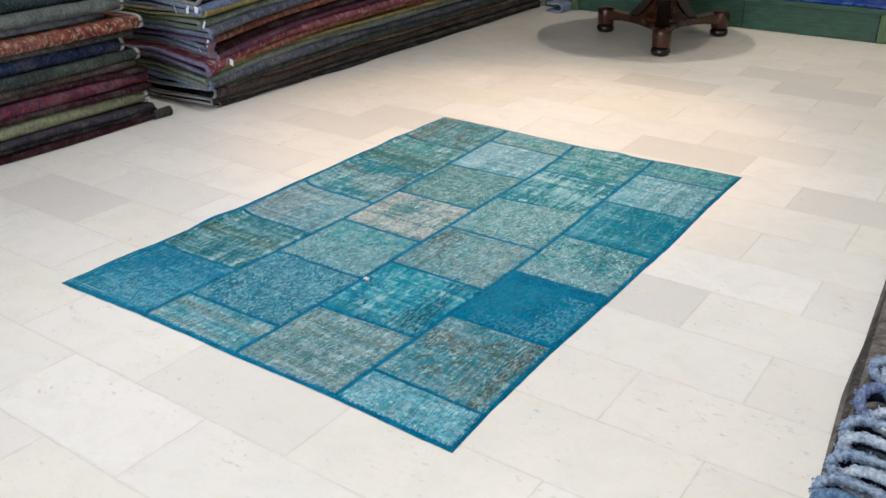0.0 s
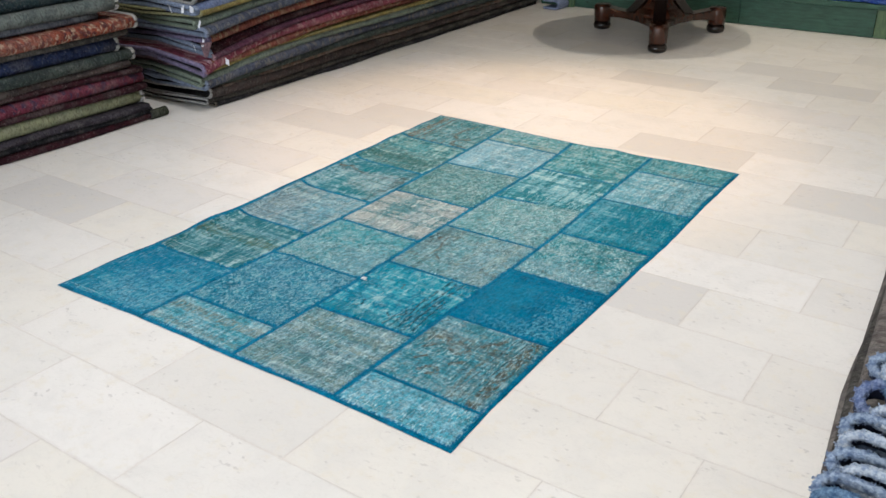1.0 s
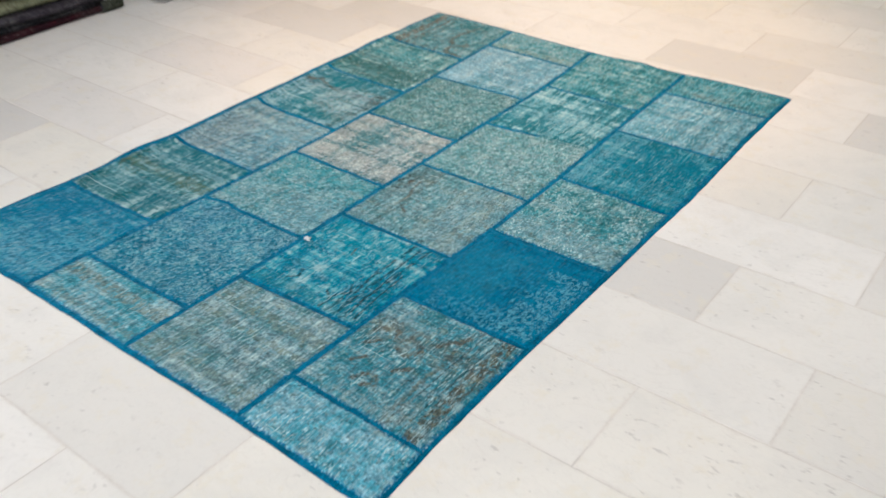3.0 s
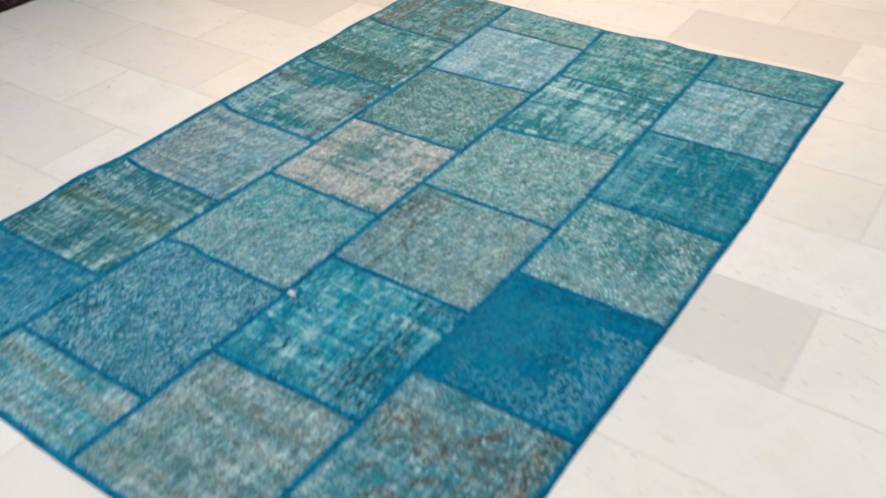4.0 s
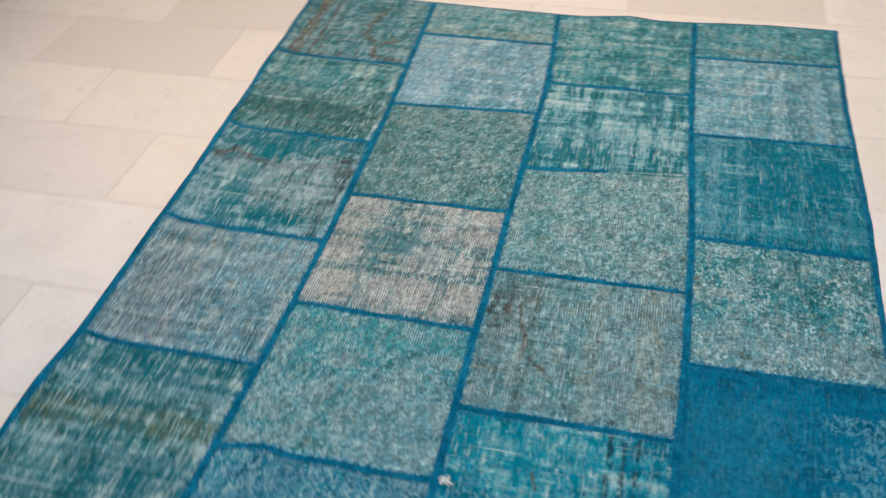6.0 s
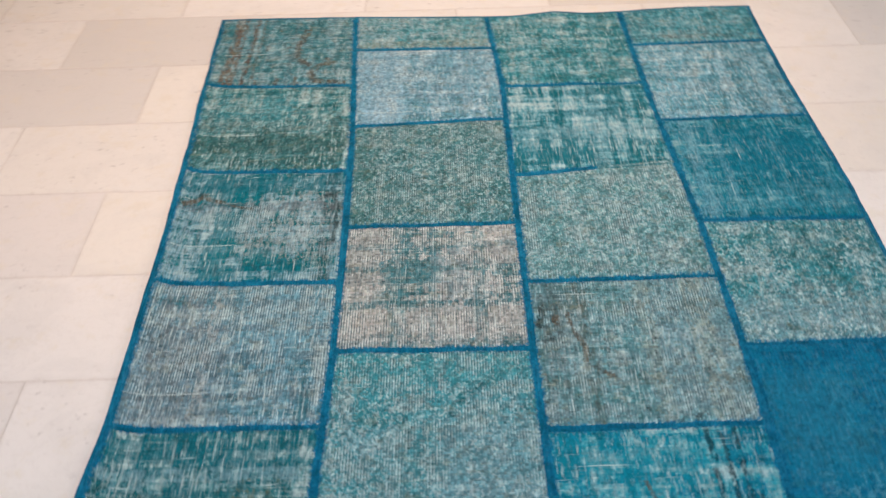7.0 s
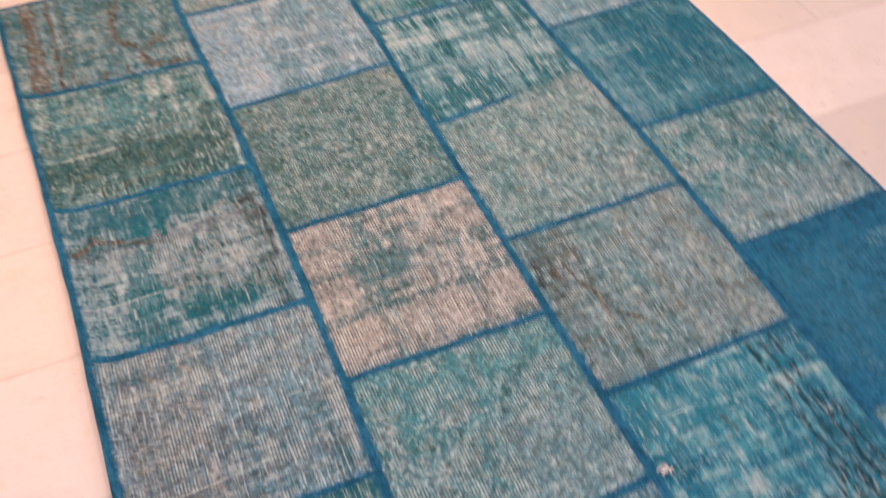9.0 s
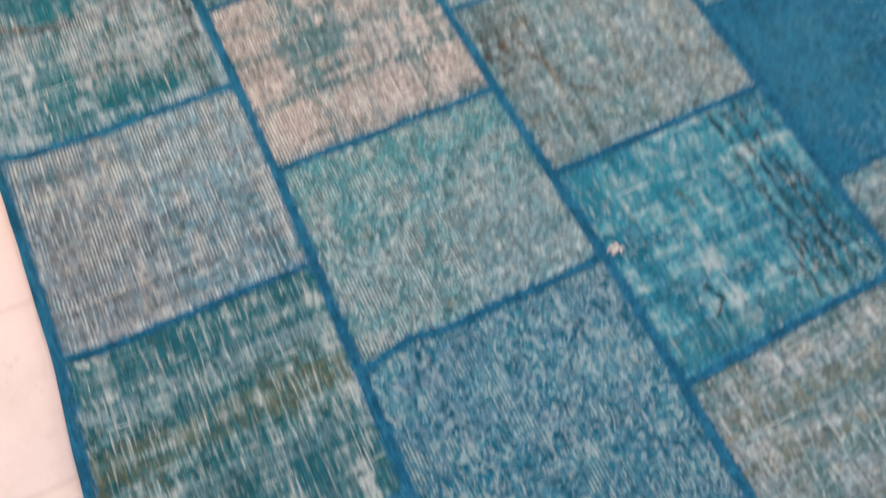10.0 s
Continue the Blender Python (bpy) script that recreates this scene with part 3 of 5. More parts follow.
def cloth(key, main, second, third=None, pattern=0.7, scale=1.0):
    if key not in CLOTH:
        soft = [rgb(*(t * (0.86 * v + 0.14 * sum(c) / 3) for t, v in zip((0.97, 1.0, 1.06), c))) if c else None for c in (main, second, third)]
        CLOTH[key] = pile_cloth("rug_" + key, *soft, pattern, scale)
    return CLOTH[key]


cloth("maroon", (55, 18, 26), (35, 14, 21))
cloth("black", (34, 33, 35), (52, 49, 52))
cloth("plum", (62, 55, 59), (43, 37, 43))
cloth("olive", (140, 138, 98), (116, 116, 84))
cloth("crimson", (116, 46, 60), (82, 36, 48), (62, 46, 66))
cloth("brown", (75, 61, 55), (58, 53, 50))
cloth("moss", (60, 68, 60), (46, 52, 50))
cloth("navy", (30, 40, 68), (46, 56, 84))
cloth("umber", (72, 66, 58), (48, 45, 43))
cloth("orange", (145, 67, 46), (33, 37, 49), (166, 135, 105), 0.75, 1.6)
cloth("drab", (122, 110, 98), (96, 88, 82), (84, 72, 66))
cloth("grey", (114, 114, 116), (89, 89, 94))
cloth("sage", (101, 106, 97), (77, 83, 78))
cloth("teal", (42, 56, 57), (31, 42, 48))
cloth("tan", (128, 104, 86), (102, 70, 58), (86, 84, 70))
cloth("rust", (132, 70, 54), (98, 52, 46), (146, 112, 82))
cloth("gold", (146, 128, 68), (110, 96, 56))
cloth("slate", (78, 82, 95), (58, 60, 72), (104, 99, 92))
cloth("rose", (138, 60, 74), (102, 46, 56), (160, 114, 108))
cloth("lilac", (117, 106, 137), (90, 87, 118))
cloth("magenta", (90, 46, 62), (66, 36, 50))
cloth("sky", (100, 112, 142), (75, 85, 117))
cloth("leaf", (116, 124, 104), (90, 100, 88))

SAID = {
    "maroon": "dark maroon", "black": "near-black", "plum": "dull plum grey", "olive": "pale olive green", "crimson": "crimson patterned",
    "brown": "dull brown", "moss": "moss green", "navy": "navy blue", "umber": "faded umber", "orange": "orange patterned oriental", "grey": "mid grey", "drab": "drab grey-brown",
    "sage": "grey sage", "teal": "dark teal", "tan": "tan patterned", "rust": "rust red patterned", "gold": "old gold", "slate": "slate grey",
    "rose": "faded rose red", "lilac": "lilac blue", "magenta": "dark wine red", "sky": "pale blue", "leaf": "leaf green",
}

# the stack whose folds face the floor, nearest the corner of the aisle
z = 0.0
flat_rug("rug", 0.55, 3.6, FRONT_Y + 0.005, 6.9, DECK + 0.003, 0.03, pile_cloth("rug_bright_blue", rgb(30, 62, 150), rgb(18, 38, 100), rgb(70, 100, 170)), "bright blue wool rug spread on the green platform")
cl = folded_rug("folded_cloth", -0.90, 0.16, 5.50, 5.66, 0.0, 0.09, pile_cloth("cloth_pale_blue", rgb(150, 160, 190), rgb(112, 126, 166)), "pale blue cloth folded against the platform", thick=0.02, stations=8)
roll = tagged(new("rolled_mat"), "small dark green mat rolled up between the stacks", "mat")
roll.location = (-1.45, 1.53, 0.027)
bm = tube([(0.1, -0.06 + i * 0.022, 0.0) for i in range(6)], 0.027, 14)
part("roll", bm, cloth("mat", (56, 60, 40), (40, 44, 30)), roll, smooth=True)
bm = tube([(0.1 + 0.020 * math.cos(a) * (1 - a / 30), -0.061, 0.020 * math.sin(a) * (1 - a / 30)) for a in [i * 0.5 for i in range(40)]], 0.004, 5)
part("spiral_edge", bm, CLOTH["black"], roll, smooth=True)
STACK_A = [
    ("maroon", 0.034, 0.0, 0.03), ("black", 0.038, -0.04, 0.0), ("plum", 0.036, -0.02, -0.02), ("olive", 0.075, -0.05, -0.04), ("maroon", 0.036, -0.04, -0.01),
    ("crimson", 0.068, -0.02, -0.01), ("maroon", 0.03, -0.05, -0.02), ("brown", 0.042, -0.06, -0.08), ("moss", 0.058, -0.05, -0.05), ("navy", 0.08, -0.09, -0.13),
    ("umber", 0.036, -0.03, -0.08), ("orange", 0.064, 0.0, -0.03), ("grey", 0.04, -0.12, -0.2), ("sage", 0.072, -0.04, -0.11), ("teal", 0.08, -0.1, -0.2), ("brown", 0.06, -0.06, -0.1),
]
for n, (key, high, shift, end) in enumerate(STACK_A):
    folded_rug("folded_rug", -1.335 + shift * 0.45, 0.85, -0.75 - 0.06 * (n % 3), 1.49 + end, z, high, CLOTH[key], SAID[key] + " wool rug folded in a tall stack", thick=min(0.018, high * 0.3),
               seed=n * 3.7, group="rugs in the shorter stack", binding=RIMS["grey"] if key in ("orange", "sage", "navy", "moss", "olive") else None, wave=0.018, stations=26)
    z += high * 0.97

# the long stack that runs to the platform
z = 0.0
STACK_B = [
    ("black", 0.030, 0.0, "brown", 0.03), ("umber", 0.034, 0.0, "grey", 0.0), ("brown", 0.062, 0.005, "grey", -0.01), ("tan", 0.030, 0.0, "brown", 0.05), ("moss", 0.040, 0.02, "blue", -0.02), ("slate", 0.052, 0.035, "blue", -0.03),
    ("leaf", 0.046, 0.03, "green", -0.02), ("gold", 0.022, 0.03, "pink", 0.0), ("rust", 0.040, 0.03, "pink", -0.035), ("rose", 0.052, 0.045, "lilac", -0.02), ("magenta", 0.028, 0.03, "pink", 0.0), ("maroon", 0.046, 0.015, "blue", 0.01),
    ("rust", 0.05, 0.02, "lilac", 0.0), ("slate", 0.044, 0.03, "blue", -0.02), ("leaf", 0.046, 0.02, "green", -0.01), ("gold", 0.03, 0.03, "yellow", -0.02), ("sky", 0.05, 0.02, "blue", 0.01), ("brown", 0.06, 0.0, "grey", 0.0),
]
long_rugs = []
for n, (key, high, shift, rim, out) in enumerate(STACK_B):
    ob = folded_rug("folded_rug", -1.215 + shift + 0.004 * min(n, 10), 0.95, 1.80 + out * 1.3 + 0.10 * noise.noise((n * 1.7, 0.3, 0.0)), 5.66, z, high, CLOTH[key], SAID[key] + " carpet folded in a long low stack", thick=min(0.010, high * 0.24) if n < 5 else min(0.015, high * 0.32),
                    droop=0.011 * min(n, 9), drape=0.6, wave=0.02, seed=20 + n * 2.9, group="rugs in the longer stack", binding=RIMS[rim], stations=44, shaded_pile=CLOTH["black"])
    long_rugs.append(ob)
    z += high * 1.0
# price tags hanging from the rug ends
for n, (tx, ty, tz, turn) in enumerate([(-1.08, 1.84, 0.285, 30), (-1.147, 1.74, 0.403, 12), (-1.22, 1.74, 0.362, -8), (-1.156, 1.74, 0.504, 10), (-1.37, 1.73, 0.566, -15), (-1.268, 1.73, 0.576, 20), (-1.193, 1.73, 0.58, 35)]):
    tag(long_rugs[(6, 9, 9, 12, 13, 14, 12)[n]], (tx, ty, tz), (20 - 18 * (n % 3), 30 * (n % 2) - 14, 60 + turn))

# a mauve corner turned out of the long stack
bm = bmesh.new()
grid = []
for i in range(9):
    u = i / 8
    row = []
    for j in range(7):
        v = j / 6
        x = -1.185 + 0.1 * (u * (1 - v) + (0.35 + 0.3 * u) * v)
        row.append(bm.verts.new((x, 1.752 - 0.018 * math.sin(math.pi * u) * (1 - 0.4 * v) - 0.012 * v, 0.402 + 0.012 * u - 0.085 * v)))
    grid.append(row)
for i in range(8):
    for j in range(6):
        bm.faces.new((grid[i][j], grid[i + 1][j], grid[i + 1][j + 1], grid[i][j + 1]))
bmesh.ops.solidify(bm, geom=list(bm.faces), thickness=0.008)
for v in bm.verts:
    v.co = long_rugs[9].matrix_basis.inverted() @ v.co
part("turned_corner", bm, RIMS["pink"], long_rugs[9], "dusty mauve turned-out corner", smooth=True)

# ---- small round table on a three-footed pedestal ----
TX, TY = 0.231, 4.952
table = tagged(new("pedestal_table"), "polished mahogany round table on a three-footed pedestal base", "table")
table.location = (TX, TY, 0)
ANGLES = [math.atan2(4.486 - TY, 0.418 - TX) + i * 2 * math.pi / 3 for i in range(3)]
bm = lathe([(0.0, 0.735), (0.55, 0.735), (0.585, 0.745), (0.60, 0.757), (0.60, 0.768), (0.585, 0.778), (0.0, 0.78)], 72)
bmesh.ops.remove_doubles(bm, verts=bm.verts, dist=0.0005)
part("tabletop", bm, TABLE_WOOD, table, smooth=False)
part("column", lathe([(0.2, 0.172), (0.19, 0.19), (0.14, 0.225), (0.1, 0.27), (0.08, 0.34), (0.095, 0.42), (0.1, 0.47), (0.07, 0.55), (0.055, 0.6), (0.08, 0.64), (0.16, 0.69), (0.2, 0.734)], 8), TABLE_WOOD, table)
for a in ANGLES:
    arm = bmesh.new()
    rows = []
    for i in range(13):
        u = i / 12
        r = 0.03 + u * 0.45
        w = 0.05 + 0.075 * (1 - u) ** 2.2
        top, low = 0.185 - 0.02 * math.sin(math.pi * u), 0.10 + 0.015 * math.sin(math.pi * u)
        rows.append([arm.verts.new((r, s * w, h)) for s, h in ((-1, low), (1, low), (1, top - 0.008), (0.85, top), (-0.85, top), (-1, top - 0.008))])
    for p, q in zip(rows, rows[1:]):
        for j in range(6):
            arm.faces.new((p[j], p[(j + 1) % 6], q[(j + 1) % 6], q[j]))
    arm.faces.new(rows[0][::-1])
    arm.faces.new(rows[-1])
    part("leg", arm, TABLE_WOOD, table, at=pose(0, 0, 0, 0, 0, math.degrees(a)))
    scroll = bmesh.new()
    rows = []
    for i in range(15):
        u = i / 14
        r = 0.075 + 0.17 * (1 - u) ** 2.0
        h = 0.17 + 0.30 * u
        rows.append([scroll.verts.new((r + dr, s * 0.045, h)) for s, dr in ((-1, -0.05), (1, -0.05), (1, 0.028), (-1, 0.028))])
    for p, q in zip(rows, rows[1:]):
        for j in range(4):
            scroll.faces.new((p[j], p[(j + 1) % 4], q[(j + 1) % 4], q[j]))
    scroll.faces.new(rows[0][::-1])
    scroll.faces.new(rows[-1])
    part("bracket", scroll, DARK_WOOD, table, "dark curved bracket", at=pose(0, 0, 0, 0, 0, math.degrees(a)))
    fx, fy = 0.502 * math.cos(a), 0.502 * math.sin(a)
    foot = part("foot", lathe([(0.05, 0.062), (0.066, 0.066), (0.062, 0.085), (0.066, 0.1), (0.068, 0.17), (0.062, 0.19), (0.0, 0.193)], 28), TABLE_WOOD, table, at=pose(fx, fy, 0), smooth=True)
    part("bun", lathe([(0.045, 0.0), (0.062, 0.008), (0.07, 0.03), (0.064, 0.05), (0.05, 0.061)], 28), DARK_WOOD, foot, "glossy black turned bun foot", smooth=True)

# ---- shaggy blue rugs on a low pile ----
z = 0.0
for n, (key, high) in enumerate([("drab", 0.05), ("umber", 0.055), ("drab", 0.05)]):
    ob = folded_rug("folded_rug", -2.485, 0.8, -1.95, 0.12 - 0.05 * n, z, high, CLOTH[key], SAID[key] + " rug folded flat beneath shaggy blue rugs", thick=0.012, seed=60 + n, group="rugs beneath the shag pile", stations=16)
    ob.matrix_basis = pose(2.416 + 0.012 * n, 1.95, z, 0, 0, 183.7)
    z += high * 0.97


def shag_mat(name, main, second):
    k = Nodes(name)
    n = k.noise(k.coords, 60.0, 3.0, 0.7)
    col = k.mix(k.step(n, 0.35, 0.65), second, main)
    return k.done(col, 0.95, k.noise(k.coords, 160.0, 3.0, 0.7), 0.8, 0.008, Specular_IOR_Level=0.1)


SHAGS = [shag_mat("shag_pale_blue", rgb(158, 172, 192), rgb(100, 118, 148)), shag_mat("shag_lilac_blue", rgb(136, 148, 178), rgb(80, 94, 132)),
         shag_mat("shag_white_blue", rgb(184, 192, 202), rgb(130, 144, 168)), shag_mat("shag_sea_blue", rgb(112, 138, 162), rgb(64, 88, 120))]


# navy stands for the backing and for shade in and between the loops
SHADED_BACKING = plain("shaded_navy_backing", rgb(22, 34, 66), 0.95, 0.25, 40.0, 0.5)


def shag_rug(x, y, z, high, long, mat, seed, dip, under=True):
    """A long-pile rug folded once: a fuzzy loop on its end, closed towards the aisle."""
    ob = tagged(new("shag_rug"), "pale blue long-pile shag rug folded on edge in a pile", "rug", "shaggy rugs in the pile")
    ob.matrix_basis = pose(x, y, z, -58 + (seed * 7) % 13, 0, (seed * 5) % 9 - 4)
    rnd = random.Random(seed)
    path = []
    for i in range(40):
        u = i / 39
        if u < 0.42:
            s = 1 - u / 0.42
            p = (0.05 + long * s, -dip * s ** 1.2 + high * 0.5)
        elif u < 0.58:
            a = math.pi * (0.5 + (u - 0.42) / 0.16)
            p = (0.05 + 0.05 * math.cos(a), high * 0.5 * math.sin(a))
        else:
            s = (u - 0.58) / 0.42
            p = (0.05 + long * s, -dip * s ** 1.2 - high * 0.5 + 0.01 * s)
        path.append((p[0], p[1] + high / 2))
    r = 0.0095
    verts, faces = [], []
    depth_steps = [0.0, 0.012, 0.035, 0.065]
    for yy in depth_steps:
        for i, (px, pz) in enumerate(path):
            a, b = path[max(i - 1, 0)], path[min(i + 1, 39)]
            t = Vector((b[0] - a[0], b[1] - a[1])).normalized()
            for s in (-1, 1):
                k = r * (0.7 if yy == 0.0 else 1.0) * (1 + 0.35 * noise.noise((i * 0.7, yy * 20, seed + s)))
                verts.append((px - s * t[1] * k, 0.012 + yy + 0.02 * noise.noise((i * 0.4, seed, 2.0)), pz + s * t[0] * k))
    n = 80
    for d in range(len(depth_steps) - 1):
        for i in range(39):
            for s in (0, 1):
                a = d * n + 2 * i + s
                faces.append((a, a + 2, a + n + 2, a + n) if s else (a, a + n, a + n + 2, a + 2))
    for i in range(39):
        a = 2 * i
        faces.append((a, a + 1, a + 3, a + 2))
    piece("rug_body", mesh_of("rug_body", verts, faces, SHADED_BACKING if under else mat, True), ob, label="dark navy woven backing, coloured also for the shade between loops" if under else "")
    rv, rf, sides, fine = [], [], 16, 220
    for q in range(fine + 1):
        w = q / fine * 39
        i = min(int(w), 38)
        f = w - i
        px, pz = (path[i][c] * (1 - f) + path[i + 1][c] * f for c in (0, 1))
        t = Vector((path[i + 1][0] - path[i][0], path[i + 1][1] - path[i][1])).normalized()
        for s in range(sides):
            a = 2 * math.pi * s / sides
            k = 0.0125 * (1 + 0.30 * noise.noise((q * 0.45, s * 0.7, seed)) + 0.32 * noise.noise((q * 1.3, s * 1.9, seed + 5)))
            rv.append((px - t[1] * k * math.cos(a), 0.012 - k * math.sin(a), pz + t[0] * k * math.cos(a)))
    for q in range(fine):
        for s in range(sides):
            a, b = q * sides + s, q * sides + (s + 1) % sides
            rf.append((a, b, b + sides, a + sides))
    piece("rim", mesh_of("rim", rv, rf, mat, True), ob, label="fuzzy pale blue pile edge")
    tv, tf = [], []
    for _ in range(2200):
        i = rnd.randrange(0, 39)
        px, pz = path[i]
        a, b = path[max(i - 1, 0)], path[min(i + 1, 39)]
        t = Vector((b[0] - a[0], b[1] - a[1])).normalized()
        off = rnd.choice((-1, 1)) * rnd.uniform(0.4, 1)
        root = Vector((px - t[1] * r * 1.1 * off + rnd.uniform(-0.008, 0.008), rnd.uniform(-0.002, 0.03), pz + t[0] * r * off))
        way = Vector((-t[1] * off + rnd.uniform(-0.6, 0.6), -1.0 if root.y < 0.02 else rnd.uniform(-0.6, 0.3), t[0] * off + rnd.uniform(-0.6, 0.6))).normalized()
        size, w = rnd.uniform(0.002, 0.0055), rnd.uniform(0.0010, 0.0020)
        side = way.orthogonal().normalized()
        other = way.cross(side)
        c = len(tv)
        tip = root + way * size
        tv += [root + side * w, root - side * w * 0.5 + other * w, root - side * w * 0.5 - other * w, tip + side * w * 0.7, tip - side * w * 0.4 + other * w * 0.6, tip - side * w * 0.4 - other * w * 0.6]
        tf += [(c, c + 1, c + 4, c + 3), (c + 1, c + 2, c + 5, c + 4), (c + 2, c, c + 3, c + 5), (c + 3, c + 4, c + 5)]
    tagged(piece("yarn", mesh_of("yarn", tv, tf, mat), ob, label="fuzzy blue yarn pile"), kind="stuff")
    return ob


SHAG_ROWS = [(2.555, 0.03, 0.205, 0.06, 3), (2.55, 0.09, 0.20, 0.06, 0), (2.59, 0.14, 0.215, 0.05, 2), (2.555, 0.19, 0.20, 0.06, 0), (2.56, 0.265, 0.205, 0.055, 2), (2.552, 0.335, 0.20, 0.06, 0), (2.60, 0.385, 0.225, 0.045, 2), (2.556, 0.45, 0.205, 0.08, 1), (2.61, 0.49, 0.23, 0.06, 3), (2.585, 0.575, 0.225, 0.07, 2), (2.55, 0.645, 0.20, 0.055, 0), (2.60, 0.66, 0.235, 0.06, 2), (2.61, 0.72, 0.215, 0.055, 3), (2.575, 0.80, 0.21, 0.075, 0), (2.63, 0.85, 0.22, 0.07, 2)]
for n, (sx, sy, sz, high, m) in enumerate(SHAG_ROWS):
    shag_rug(sx, sy, sz, high * 1.08, 0.55, SHAGS[m], 90 + n, 0.08)

# ---- the patchwork rug ----
LEFT = [(0, -0.002), (0.2, 0.012), (0.4, 0.036), (0.65, 0.052), (0.8, 0.058), (1.2, 0.052), (1.6, 0.036), (2.0, 0.014), (2.2, 0.002), (2.4, -0.006)]
SEAM_1 = [(0, 0.437), (0.4, 0.455), (0.98, 0.47), (1.37, 0.468), (1.77, 0.458), (2.4, 0.428)]
SEAM_2 = [(0, 0.875), (0.6, 0.884), (0.98, 0.876), (1.37, 0.874), (1.95, 0.873), (2.4, 0.843)]
SEAM_3 = [(0, 1.283), (0.57, 1.290), (0.98, 1.300), (1.36, 1.297), (1.84, 1.277), (2.4, 1.265)]
RIGHT = [(0, 1.702), (0.2, 1.69), (0.6, 1.684), (1.0, 1.690), (1.4, 1.691), (1.48, 1.693), (1.6, 1.690), (1.8, 1.687), (1.93, 1.681), (2.16, 1.682), (2.4, 1.686)]
NEAR = [(0, -0.020), (0.43, -0.004), (0.87, -0.006), (1.28, 0.0), (1.7, -0.012)]
FAR = [(0, 2.396), (0.2, 2.390), (0.43, 2.388), (0.7, 2.371), (0.85, 2.364), (0.95, 2.366), (1.06, 2.386), (1.15, 2.368), (1.27, 2.370), (1.5, 2.386), (1.69, 2.382)]
LINES = [LEFT, SEAM_1, SEAM_2, SEAM_3, RIGHT]
CUTS = [
    [(1.992, 1.981), (1.590, 1.582), (1.190, 1.182), (0.799, 0.800), (0.392, 0.407)],
    [(2.176, 2.166), (1.776, 1.792), (1.363, 1.366), (0.982, 0.978), (0.600, 0.613), (0.190, 0.196)],
    [(1.952, 1.950), (1.545, 1.580), (1.169, 1.171), (0.780, 0.782), (0.378, 0.392)],
    [(2.158, 2.163), (1.766, 1.769), (1.355, 1.348), (0.972, 0.978), (0.574, 0.582), (0.176, 0.172)],
]
BROWN, INK = rgb(82, 74, 63), rgb(20, 46, 56)
D2 = rgb(40, 66, 58)
